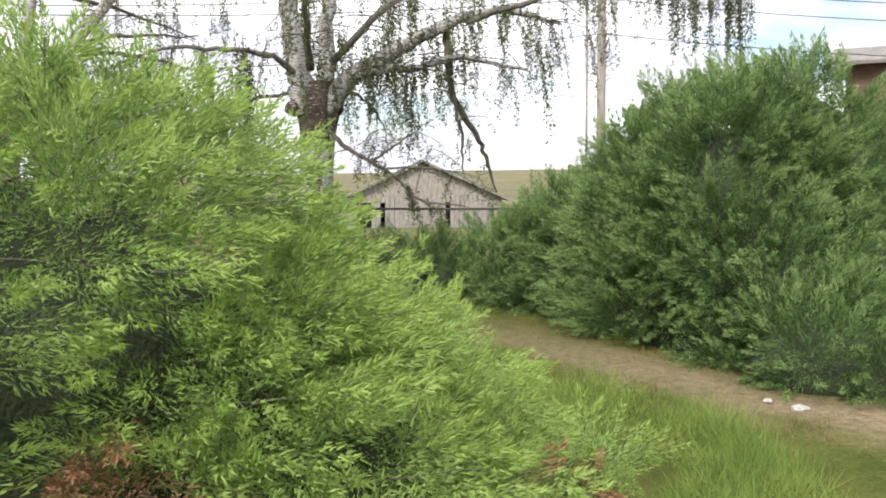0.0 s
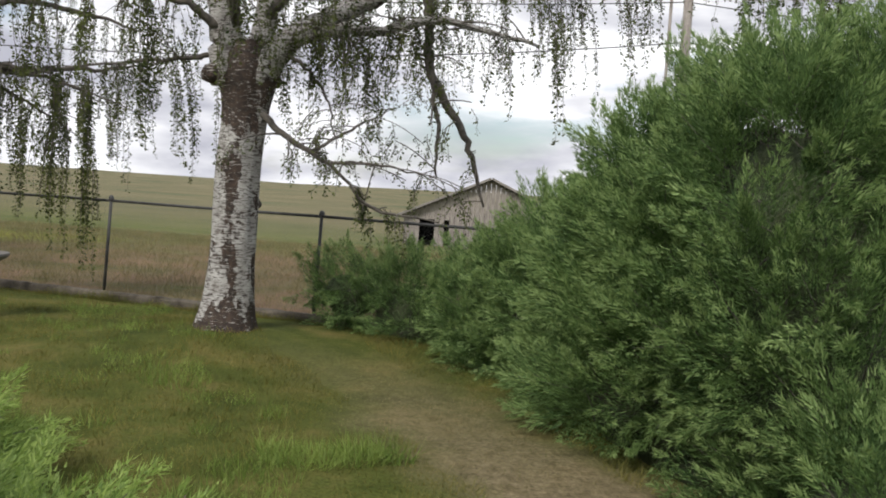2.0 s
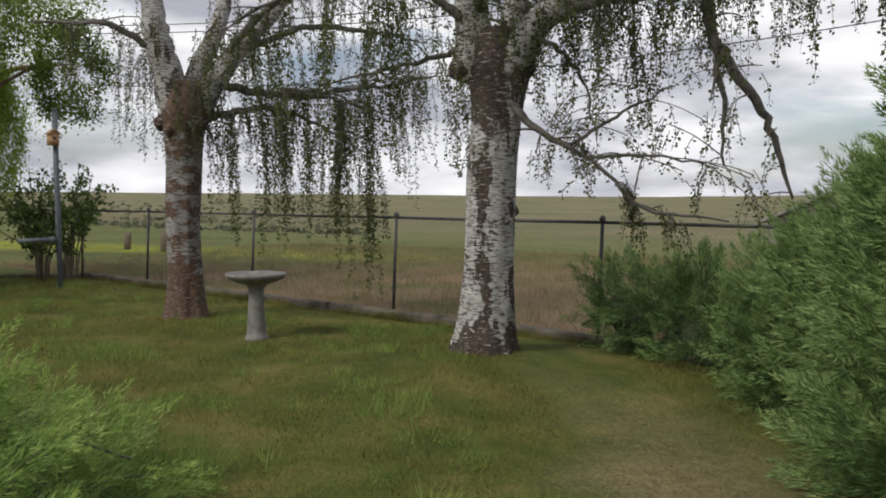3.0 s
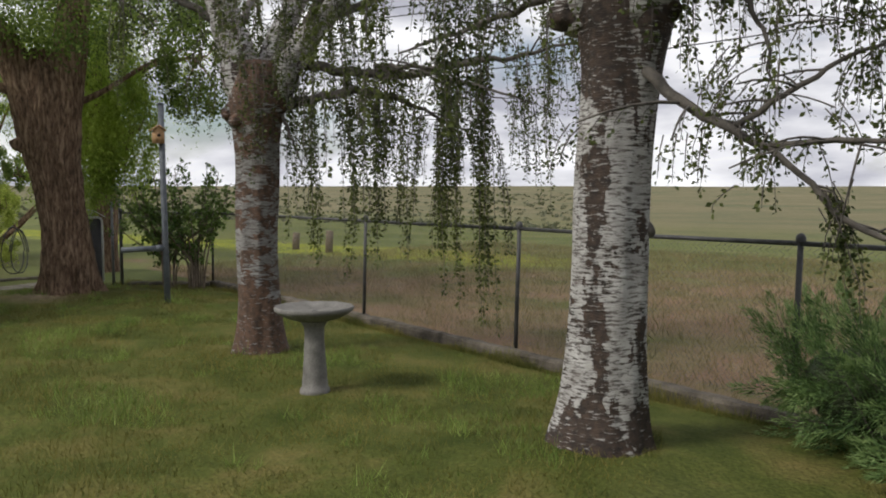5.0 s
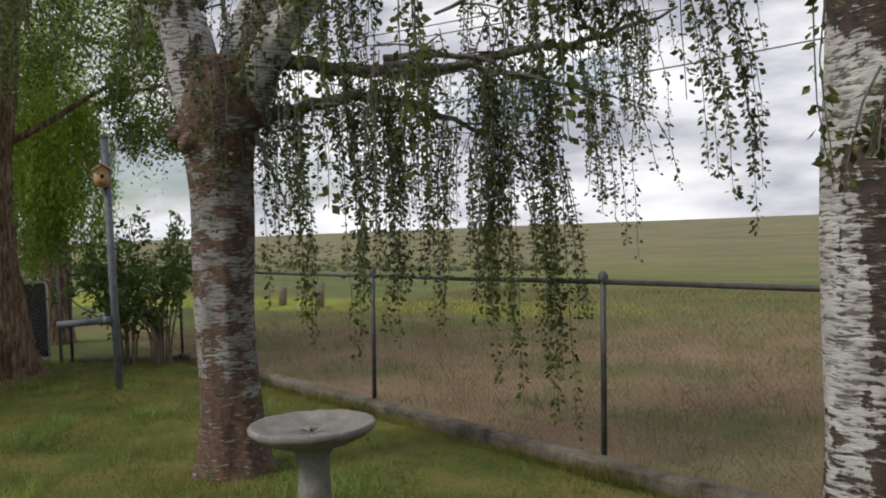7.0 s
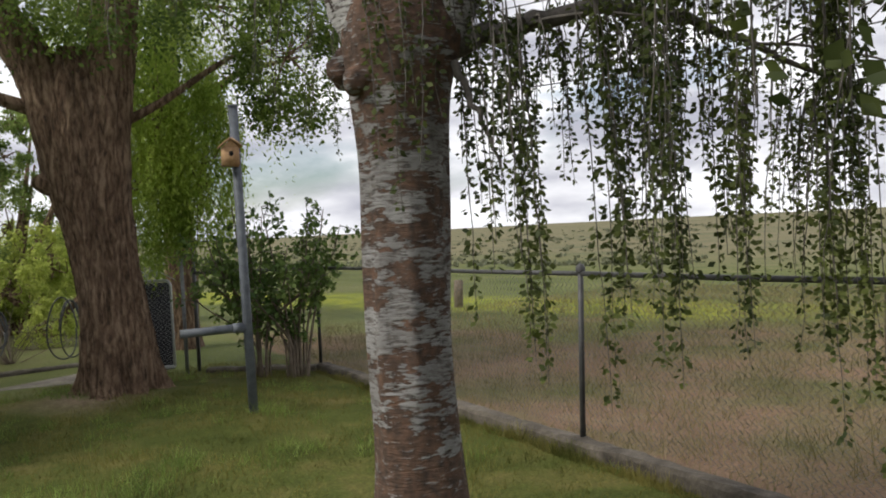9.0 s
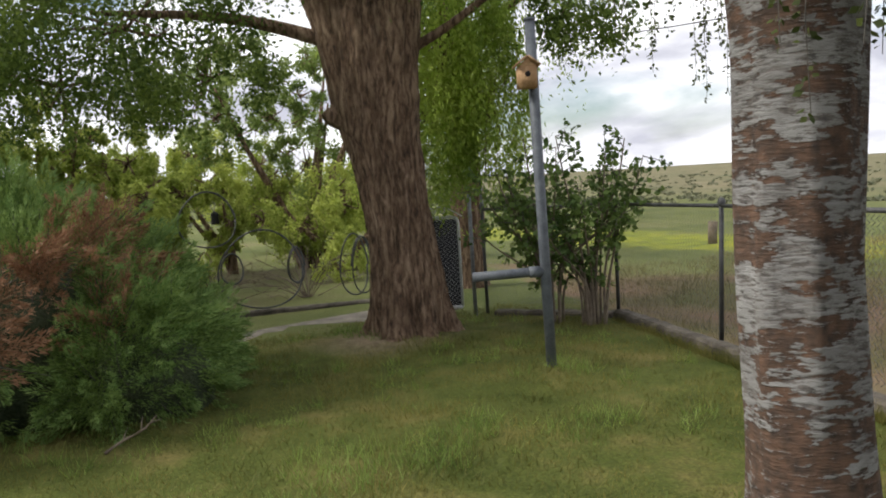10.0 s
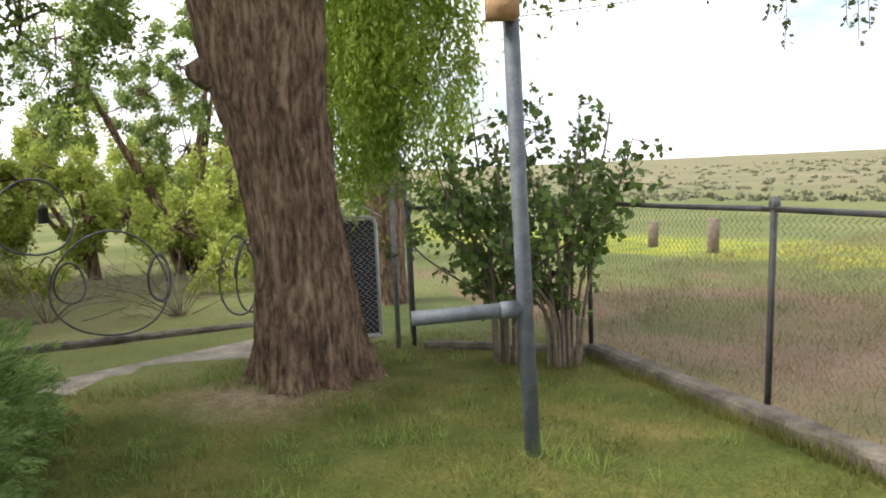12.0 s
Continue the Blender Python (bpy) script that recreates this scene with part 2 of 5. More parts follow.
    bl = math("MULTIPLY", math("MULTIPLY", span(by, -2.0, -1.2), span(by, 2.2, 1.2)), span(dot(1.0, 0.0, 0.0), -7.0, -11.0))
    c = mixed(n, l, bl, c, bloom)
    c = mixed(n, l, span(nw, 24.0, 60.0), c, sage)
    fine = ramp_node(n, [(0.3, (0.62, 0.62, 0.62)), (0.7, (1.2, 1.2, 1.2))])
    l.new(noise_node(n, l, 40, 5).outputs["Fac"], fine.inputs[0])
    mul = n.new("ShaderNodeMix")
    mul.data_type, mul.blend_type = "RGBA", "MULTIPLY"
    mul.inputs[0].default_value = 1.0
    l.new(c, mul.inputs[6])
    l.new(fine.outputs[0], mul.inputs[7])
    l.new(mul.outputs[2], p.inputs["Base Color"])
    bp = n.new("ShaderNodeBump")
    bp.inputs["Strength"].default_value, bp.inputs["Distance"].default_value = 0.8, 0.03
    l.new(noise_node(n, l, 25, 6).outputs["Fac"], bp.inputs["Height"])
    l.new(bp.outputs[0], p.inputs["Normal"])
    l.new(p.outputs[0], out.inputs[0])
    return m


GROUND = ground_material()
GRASS = leafy("lawn_grass", (0.067, 0.082, 0.014), (0.25, 0.22, 0.06), 1.2, 0.3)
TALL_GRASS = leafy("tall_grass", (0.10, 0.17, 0.03), (0.31, 0.40, 0.10), 2.0, 0.4)
STRAW = leafy("dry_grass", (0.12, 0.12, 0.045), (0.33, 0.265, 0.14), 0.9, 0.3)
JUNIPER_DEEP = leafy("blue_green_juniper", (0.04, 0.085, 0.027), (0.195, 0.305, 0.10), 4.0, 0.3)
JUNIPER_BRIGHT = leafy("bright_green_juniper", (0.12, 0.205, 0.045), (0.37, 0.49, 0.16), 3.0, 0.35)
JUNIPER_DARK = leafy("dark_green_juniper", (0.07, 0.13, 0.03), (0.27, 0.38, 0.10), 3.0, 0.35)
DEAD_JUNIPER = leafy("dead_brown_juniper", (0.17, 0.085, 0.045), (0.46, 0.26, 0.15), 5.0, 0.2)
TIP_DEEP = leafy("grey_green_juniper_tips", (0.14, 0.22, 0.072), (0.31, 0.42, 0.165), 3.0, 0.3)
TIP_BRIGHT = leafy("lime_green_juniper_tips", (0.21, 0.32, 0.065), (0.40, 0.51, 0.15), 3.0, 0.4)
TIP_DARK = leafy("mid_green_juniper_tips", (0.13, 0.225, 0.06), (0.30, 0.41, 0.135), 3.0, 0.35)
# Dark filling of the junipers: the shade between sprays is in its colour.
CORE = solid("shade_filling", [(0.3, (0.03, 0.05, 0.02)), (0.7, (0.08, 0.10, 0.045))], 5, 0.95, bump=0.9, depth=0.08)
BIRCH_LEAF = leafy("birch_leaves", (0.03, 0.045, 0.013), (0.125, 0.15, 0.036), 1.6, 0.4)
ELM_LEAF = leafy("bright_tree_leaves", (0.18, 0.28, 0.04), (0.49, 0.60, 0.13), 0.9, 0.6)
SHADE_LEAF = leafy("shaded_tree_leaves", (0.06, 0.105, 0.022), (0.245, 0.33, 0.07), 0.9, 0.5)
PALE_LEAF = leafy("pale_thin_leaves", (0.13, 0.20, 0.05), (0.36, 0.44, 0.14), 0.7, 0.55)
WILLOW_LEAF = leafy("yellow_green_leaves", (0.24, 0.31, 0.05), (0.55, 0.60, 0.16), 0.5, 0.6)
LILAC_LEAF = leafy("lilac_leaves", (0.045, 0.09, 0.02), (0.19, 0.27, 0.07), 1.8, 0.4)
BIRCH_WHITE = birch_bark("birch_bark_white", 0.32, 0.30, 0.15, 0.7, scar=-70.0, white=0.98)
BIRCH_BROWN = birch_bark("birch_bark_flaking", 0.95, 0.16, 0.34, 0.9, ((0.034, 0.022, 0.016), (0.15, 0.082, 0.05)), 4.6, white=0.6, grain=(0.9, 0.9, 1.9))
LIMB_WHITE = birch_bark("birch_limb_bark", 0.1, 0.0, 0.0, white=0.95)
TWIG = solid("birch_twig_bark", [(0.3, (0.05, 0.045, 0.04)), (0.7, (0.16, 0.14, 0.12))], 14, 0.85)
FURROWED = plated_bark("furrowed_bark", (0.055, 0.035, 0.022), (0.16, 0.102, 0.064), (0.34, 0.25, 0.175))
GALVANISED = solid("weathered_galvanised_steel", [(0.3, (0.17, 0.18, 0.19)), (0.7, (0.30, 0.31, 0.33))], 12, 0.55, 0.6, 0.15, 0.003)
WIRE = solid("dull_fence_wire", [(0.3, (0.12, 0.12, 0.12)), (0.7, (0.24, 0.24, 0.24))], 9, 0.6, 0.5, 0.1, 0.001)
DARK_STEEL = solid("dark_weathered_steel", [(0.3, (0.055, 0.055, 0.06)), (0.7, (0.12, 0.12, 0.12))], 9, 0.6, 0.5, 0.15, 0.002)
POLE_PAINT = solid("blue_grey_painted_pipe", [(0.3, (0.075, 0.086, 0.102)), (0.7, (0.15, 0.165, 0.185))], 10, 0.65, 0.15, 0.2, 0.003)
CONCRETE = solid("old_concrete", [(0.3, (0.12, 0.10, 0.08)), (0.7, (0.29, 0.255, 0.21))], 4, 0.92, bump=0.6, depth=0.012)
STONE = solid("cast_stone", [(0.3, (0.13, 0.125, 0.115)), (0.7, (0.24, 0.23, 0.215))], 9, 0.9, bump=0.5, depth=0.008)
WOOD_GREY = solid("weathered_boards", [(0.3, (0.20, 0.18, 0.165)), (0.7, (0.38, 0.345, 0.315))], 3, 0.9, bump=0.5, depth=0.02, stretch=(6, 6, 0.8))
ROOFING = solid("old_shingles", [(0.3, (0.17, 0.155, 0.14)), (0.7, (0.30, 0.28, 0.26))], 2, 0.95, bump=0.6, depth=0.03)
# Near-black: shade of interiors put into the colour; also the lantern's dark body.
DARK_GAP = solid("dark_interior", [(0.3, (0.008, 0.008, 0.008)), (0.7, (0.02, 0.02, 0.02))], 3, 0.95)
FRESH_WOOD = solid("tan_birdhouse_wood", [(0.3, (0.38, 0.22, 0.11)), (0.7, (0.55, 0.35, 0.18))], 18, 0.75)
HOUSE_WALL = solid("brown_siding", [(0.3, (0.09, 0.055, 0.04)), (0.7, (0.15, 0.09, 0.065))], 4, 0.85)
DARK_SCREEN = solid("dark_screen", [(0.3, (0.03, 0.03, 0.04)), (0.7, (0.06, 0.06, 0.07))], 20, 0.8)
KERB = solid("dirty_kerb_concrete", [(0.3, (0.042, 0.035, 0.027)), (0.7, (0.18, 0.155, 0.125))], 5, 0.95, bump=0.8, depth=0.015)
GATE_STEEL = solid("bright_galvanised_tube", [(0.3, (0.52, 0.53, 0.54)), (0.7, (0.68, 0.69, 0.70))], 12, 0.5, 0.1, 0.1, 0.002)
LILAC_BARK = solid("lilac_bark", [(0.3, (0.11, 0.085, 0.06)), (0.7, (0.24, 0.19, 0.14))], 14, 0.9)
SAGE_LEAF = leafy("sagebrush", (0.10, 0.115, 0.065), (0.19, 0.19, 0.115), 0.1, 0.2)
PALE_STONE = solid("pale_stone", [(0.3, (0.34, 0.32, 0.29)), (0.7, (0.50, 0.48, 0.45))], 18, 0.85)


# ---- shapes ----
class Buf:
    """Gathers triangles for one mesh."""

    def __init__(self):
        self.v, self.f, self.n = [], [], 0

    def add(self, v, f):
        v, f = np.asarray(v, float).reshape(-1, 3), np.asarray(f, int).reshape(-1, 3)
        self.v.append(v)
        self.f.append(f + self.n)
        self.n += len(v)
        return self

    def mesh(self, name, mat, smooth=True):
        v, f = np.concatenate(self.v), np.concatenate(self.f)
        me = bpy.data.meshes.new(name)
        me.vertices.add(len(v))
        me.vertices.foreach_set("co", v.ravel())
        me.loops.add(f.size)
        me.loops.foreach_set("vertex_index", f.ravel().astype(np.int32))
        me.polygons.add(len(f))
        me.polygons.foreach_set("loop_start", np.arange(0, f.size, 3, dtype=np.int32))
        me.polygons.foreach_set("use_smooth", np.full(len(f), smooth))
        me.update(calc_edges=True)
        me.validate()
        me.materials.append(mat)
        return me


def thing(name, place, label, category, group="", kind="", turn=0.0):
    ob = new(name)
    ob.empty_display_size = 0.2
    ob.matrix_world = pose(*place, 0, 0, turn)
    return tagged(ob, label, category, group, kind)


def part(name, shape, mat, parent, label="", smooth=True):
    """Links a Buf or a bmesh as one mesh under a thing or part; its points are in the thing's own space."""
    if isinstance(shape, Buf):
        me = shape.mesh(name, mat, smooth)
    else:
        me = bpy.data.meshes.new(name)
        shape.to_mesh(me)
        shape.free()
        me.materials.append(mat)
        if smooth:
            me.polygons.foreach_set("use_smooth", np.ones(len(me.polygons), bool))
    ob = new(name, me)
    ob.parent = parent
    if name in ("foliage", "fresh_growth", "dead_foliage", "crown", "leaves", "branching", "fork", "woven_wire"):
        tagged(ob, kind="stuff")
    return tagged(ob, label)


def frames_along(pts):
    """A turning frame at each point of a line."""
    t = np.gradient(pts, axis=0)
    t /= np.linalg.norm(t, axis=1, keepdims=True) + 1e-9
    ref = np.array([1.0, 0, 0]) if abs(t[0][0]) < 0.9 else np.array([0, 1.0, 0])
    a, b = [], []
    for d in t:
        x = ref - d * (ref @ d)
        x /= np.linalg.norm(x) + 1e-9
        a.append(x)
        b.append(np.cross(d, x))
        ref = x
    return t, np.array(a), np.array(b)


def smooth_line(pts, steps=6):
    """A Catmull-Rom line through the points (with any radii as a fourth column)."""
    p = np.asarray(pts, float)
    p = np.vstack([2 * p[0] - p[1], p, 2 * p[-1] - p[-2]])
    out = []
    for i in range(1, len(p) - 2):
        for s in np.linspace(0, 1, steps, endpoint=False):
            a, b, c, d = p[i - 1:i + 3]
            out.append(0.5 * (2 * b + (c - a) * s + (2 * a - 5 * b + 4 * c - d) * s * s + (3 * b - a - 3 * c + d) * s ** 3))
    out.append(p[-2])
    return np.array(out)


def tube(buf, pts, radii, sides=8, cap=True, relief=None):
    pts = np.asarray(pts, float)
    radii = np.broadcast_to(np.asarray(radii, float), len(pts))
    _, a, b = frames_along(pts)
    ang = np.arange(sides) * 2 * np.pi / sides
    rr = radii[:, None] * np.ones(sides)
    if relief is not None:
        rr = rr * relief(pts, ang)
    ring = a[:, None, :] * np.cos(ang)[None, :, None] + b[:, None, :] * np.sin(ang)[None, :, None]
    v = (pts[:, None, :] + ring * rr[..., None]).reshape(-1, 3)
    i = np.arange(len(pts) - 1)[:, None] * sides
    j = np.arange(sides)[None, :]
    k = (j + 1) % sides
    q = np.stack([i + j, i + k, i + sides + k, i + sides + j], -1).reshape(-1, 4)
    f = np.concatenate([q[:, [0, 1, 2]], q[:, [0, 2, 3]]])
    if cap:
        n0 = len(v)
        v = np.vstack([v, pts[:1], pts[-1:]])
        jj = np.arange(sides)
        kk = (jj + 1) % sides
        last = (len(pts) - 1) * sides
        f = np.vstack([f, np.stack([kk, jj, np.full(sides, n0)], -1), np.stack([last + jj, last + kk, np.full(sides, n0 + 1)], -1)])
    return buf.add(v, f)


def block(buf, x0, x1, y0, y1, z0, z1, bevel=0.006):
    """A box with bevelled edges."""
    bm = bmesh.new()
    bmesh.ops.create_cube(bm, size=1)
    bmesh.ops.transform(bm, verts=bm.verts, matrix=Matrix.Translation(((x0 + x1) / 2, (y0 + y1) / 2, (z0 + z1) / 2)) @ Matrix.Diagonal((x1 - x0, y1 - y0, z1 - z0, 1)))
    if bevel:
        bmesh.ops.bevel(bm, geom=bm.edges, offset=bevel, segments=2, affect="EDGES")
    bmesh.ops.triangulate(bm, faces=bm.faces)
    bm.verts.index_update()
    buf.add([tuple(v.co) for v in bm.verts], [[v.index for v in f.verts] for f in bm.faces])
    bm.free()
    return buf


def lathe(buf, profile, sides=40, wobble=0.0):
    ang = np.arange(sides) * 2 * np.pi / sides
    pr = np.asarray(profile, float)
    v = np.stack([pr[:, :1] * np.cos(ang), pr[:, :1] * np.sin(ang), np.repeat(pr[:, 1:2], sides, 1)], -1).reshape(-1, 3)
    i = np.arange(len(pr) - 1)[:, None] * sides
    j = np.arange(sides)[None, :]
    k = (j + 1) % sides
    q = np.stack([i + j, i + k, i + sides + k, i + sides + j], -1).reshape(-1, 4)
    return buf.add(v + np.random.normal(0, wobble, v.shape) if wobble else v, np.concatenate([q[:, [0, 1, 2]], q[:, [0, 2, 3]]]))


def unit(v):
    return v / (np.linalg.norm(v, axis=-1, keepdims=True) + 1e-9)


def kites(buf, base, along, length, width, rng, bend=0.0):
    """Many slender leaves at once: four points each, from base along a direction, turned at random about it."""
    n = len(base)
    along = unit(along)
    side = unit(np.cross(along, rng.normal(size=(n, 3))))
    length, width = np.broadcast_to(length, n)[:, None], np.broadcast_to(width, n)[:, None]
    up = np.cross(side, along)
    mid = base + along * length * 0.5
    v = np.stack([base, mid + side * width * 0.5 + up * length * bend, base + along * length, mid - side * width * 0.5 + up * length * bend], 1).reshape(-1, 3)
    i = np.arange(n)[:, None] * 4
    return buf.add(v, np.concatenate([i + [0, 1, 2], i + [0, 2, 3]]))


def spikes(buf, base, along, length, width, rng):
    """Many needles at once, a triangle each."""
    n = len(base)
    along = unit(along)
    side = unit(np.cross(along, rng.normal(size=(n, 3)))) * (width * 0.5)[:, None]
    v = np.stack([base - side, base + side, base + along * length[:, None]], 1).reshape(-1, 3)
    return buf.add(v, np.arange(3 * n).reshape(-1, 3))


def ground_height(x, y):
    """The lie of the land: a level yard, lower fields that fall away a little and rise again to far hills."""
    x, y = np.asarray(x, float), np.asarray(y, float)
    nf = (x - FENCE_O[0]) * FENCE_N[0] + (y - FENCE_O[1]) * FENCE_N[1]
    s = lambda v, a, b: (lambda t: t * t * (3 - 2 * t))(np.clip((v - a) / (b - a), 0, 1))
    z = 0.025 * np.sin(1.3 * x + 0.4) * np.sin(1.1 * y) + 0.012 * np.sin(3.1 * x) * np.sin(2.7 * y + 1)
    z = z * (1 - s(nf, -0.6, 0.0))
    for cx, cy, h, r in ((-1.3, 11.6, 0.15, 1.1), (-5.72, 12.66, 0.08, 0.8), (-12.2, 14.1, 0.08, 1.0), (-9.6, 14.2, 0.075, 1.0)):
        z = z + h * np.exp(-((x - cx) ** 2 + (y - cy) ** 2) / r ** 2)
    r = np.hypot(x, y)
    z = z - 0.06 * s(nf, 0.12, 0.6) - 1.25 * s(nf, 6, 44)
    hill = 5.0 + 2.0 * np.sin(0.004 * x + 1.0) + 1.2 * np.sin(0.011 * x + 0.3 * np.sin(0.006 * y)) + 4.0 * s(-x, 250, 700)
    z = z + s(r, 90, 780) * hill + 0.3 * s(r, 60, 160) * (np.sin(0.05 * x) * np.sin(0.043 * y + 1) + 0.5 * np.sin(0.13 * x + 2) * np.sin(0.11 * y))
    return z


# ---- the ground ----
def build_ground():
    g = np.linspace(-1, 1, 200)
    ax = np.sinh(g * 6.6)
    ax = ax / ax[-1] * 2600
    gx, gy = np.meshgrid(ax - 4.0, ax + 9.0, indexing="ij")
    v = np.stack([gx, gy, ground_height(gx, gy)], -1).reshape(-1, 3)
    n = len(ax)
    i, j = np.meshgrid(np.arange(n - 1), np.arange(n - 1), indexing="ij")
    a = (i * n + j).ravel()
    q = np.stack([a, a + n, a + n + 1, a + 1], -1)
    ob = new("ground", Buf().add(v, np.concatenate([q[:, [0, 1, 2]], q[:, [0, 2, 3]]])).mesh("ground", GROUND))
    tagged(ob, "mown lawn running out into dry rangeland and low hills", "ground", kind="structure")


build_ground()


# ---- trees ----
def bark_relief(amount, turns=7, seed=0.0):
    """Lumps and furrows round a trunk."""
    def relief(pts, ang):
        out = np.ones((len(pts), len(ang)))
        for i, p in enumerate(pts):
            for j, a in enumerate(ang):
                out[i, j] += amount * noise.noise(Vector((turns * 0.35 * math.cos(a) + seed, turns * 0.35 * math.sin(a), p[2] * 0.9)))
        return out
    return relief


def furrows(pts, ang):
    """Deep vertical ridges, with roots that spread at the foot."""
    out = np.ones((len(pts), len(ang)))
    for i, p in enumerate(pts):
        foot = max(0.0, 1 - max(p[2], 0) / 0.7) ** 2
        for j, a in enumerate(ang):
            q = Vector((3.6 * math.cos(a), 3.6 * math.sin(a), p[2] * 0.5))
            wob = Vector((5, 2, p[2] * 1.3))
            out[i, j] += 0.10 * noise.noise(q * 0.4) + 0.14 * (0.35 - abs(noise.noise(q * 1.3))) + 0.17 * (0.28 - abs(noise.noise(q * 2.6 + wob))) + 0.10 * (0.28 - abs(noise.noise(q * 5.5 + wob)))
            out[i, j] += foot * 0.20 * math.cos(6 * a + 1.5 * math.sin(2 * a))
    return out


def hanging_strand(twigs, leaves, start, length, lean, rng, leaf=0.03, step=0.015, sway=0.09):
    """A thin twig that hangs down, with leaves all along it."""
    k = max(4, int(length / 0.12))
    s = np.linspace(0, 1, k)
    pts = np.array(start) + np.outer(1 - (1 - s) ** 2, lean) + np.outer(s, [0, 0, -length])
    pts[:, :2] += np.cumsum(rng.normal(0, sway * length / k, (k, 2)), axis=0)
    tube(twigs, pts, np.linspace(0.0045, 0.0018, k), 3, False)
    n = max(3, int(length / step))
    u = np.sort(rng.uniform(0.03, 1, n)) * (k - 1)
    i = np.minimum(u.astype(int), k - 2)
    p = pts[i] + (pts[i + 1] - pts[i]) * (u - i)[:, None]
    d = unit(rng.normal(size=(n, 3)) * [1, 1, 0.4] + [0, 0, -0.75])
    size = leaf * rng.uniform(0.7, 1.3, n)
    kites(leaves, p + d * 0.016, d, size, size * 0.66, rng, 0.06)


def along(line, s):
    i = min(int(s * (len(line) - 1)), len(line) - 2)
    f = s * (len(line) - 1) - i
    return line[i] * (1 - f) + line[i + 1] * f


def birch(place, trunk, limbs, right, bark, label, seed, knobs=(), leaf_step=0.0145, ropes=()):
    """A weeping birch. trunk: rows of x, y, z, radius; limbs: rows of across, away, up, radius, then how many strands and how long."""
    rng = np.random.default_rng(seed)
    tree = thing("birch_tree", place, label, "tree", "weeping birches")
    t = smooth_line(trunk, 8)
    b = Buf()
    tube(b, t[:, :3], t[:, 3], 40, True, bark_relief(0.15, 7, seed))
    part("trunk", b, bark, tree)
    across = np.array([right[0], right[1], 0])
    away = np.array([-right[1], right[0], 0])
    twigs, leaves = Buf(), Buf()
    for rows, strands, shortest, longest, mat in limbs:
        rows = np.asarray(rows, float)
        line = smooth_line(np.c_[np.outer(rows[:, 0], across) + np.outer(rows[:, 1], away) + np.outer(rows[:, 2], [0, 0, 1]), rows[:, 3]], 6)
        line[2:, :3] += rng.normal(0, 0.012, (len(line) - 2, 3))
        lb = Buf()
        tube(lb, line[:, :3], line[:, 3], 12 if rows[0][3] > 0.06 else 7, True, bark_relief(0.12, 5, seed + len(rows)) if rows[0][3] > 0.06 else None)
        part("limb", lb, mat, tree)
        for _ in range(strands):
            s = rng.uniform(0.12, 1) ** 0.8
            at = along(line, s)
            out = unit(rng.normal(size=3) * [1, 1, 0.25] + [0, 0, 0.1])
            reach = rng.uniform(0.05, 0.75)
            k = np.linspace(0, 1, 5)[:, None]
            side = at[:3] + out * reach * k + np.array([0, 0, -0.22 * reach]) * k ** 2
            tube(twigs, side, np.linspace(max(0.004, min(0.012, at[3] * 0.5)), 0.0045, 5), 4, False)
            drop = rng.uniform(shortest, longest)
            for _ in range(rng.integers(1, 5)):
                hanging_strand(twigs, leaves, side[-1] + rng.normal(0, 0.035, 3), drop * rng.uniform(0.55, 1.1), out * [0.12, 0.12, 0], rng, 0.032, leaf_step)
            for k in (1, 2, 3):
                if rng.random() < 0.5:
                    hanging_strand(twigs, leaves, side[k], drop * rng.uniform(0.3, 0.7), out * [0.1, 0.1, 0], rng, 0.032, leaf_step)
    for u, w, top, low, count, slant in ropes:
        for _ in range(count):
            start = across * u + away * w + [*rng.normal(0, 0.05, 2), top + rng.normal(0, 0.1)]
            hanging_strand(twigs, leaves, start, (top - low) * rng.uniform(0.5, 1.0), across * slant, rng, 0.038, 0.013, 0.04)
    part("branching", twigs, TWIG, tree)
    part("crown", leaves, BIRCH_LEAF, tree, "small dark green drooping leaves")
    for x, y, z, r in knobs:
        knob_bark = TWIG if r < 0.06 else bark
        bm = bmesh.new()
        bmesh.ops.create_icosphere(bm, subdivisions=3, radius=r)
        for v in bm.verts:
            v.co *= 1 + 0.35 * noise.noise(v.co * 14 + Vector((x * 9, z, 0)))
        bmesh.ops.translate(bm, verts=bm.verts, vec=(x, y, z))
        part("knob", bm, knob_bark, tree)
    return tree


def leaf_cloud(leaves, centre, radii, count, size, rng, drop=0.35, shell=0.55, hang=0.0):
    """Leaves in clumps through a rounded volume, thinning towards its edge."""
    clumps = max(8, count // 130)
    c = unit(rng.normal(size=(clumps, 3))) * rng.uniform(shell, 1.0, (clumps, 1)) ** 0.6
    c = c * radii + centre
    which = rng.integers(0, clumps, count)
    p = c[which] + rng.normal(size=(count, 3)) * np.array(radii).mean() * 0.13 * np.array([1 - 0.35 * hang, 1 - 0.35 * hang, 1 + 1.4 * hang])
    d = rng.normal(size=(count, 3)) + [0, 0, -drop - 1.2 * hang]
    s = size * rng.uniform(0.6, 1.35, count)
    kites(leaves, p, d, s, s * (0.55 - 0.2 * hang), rng, 0.08)


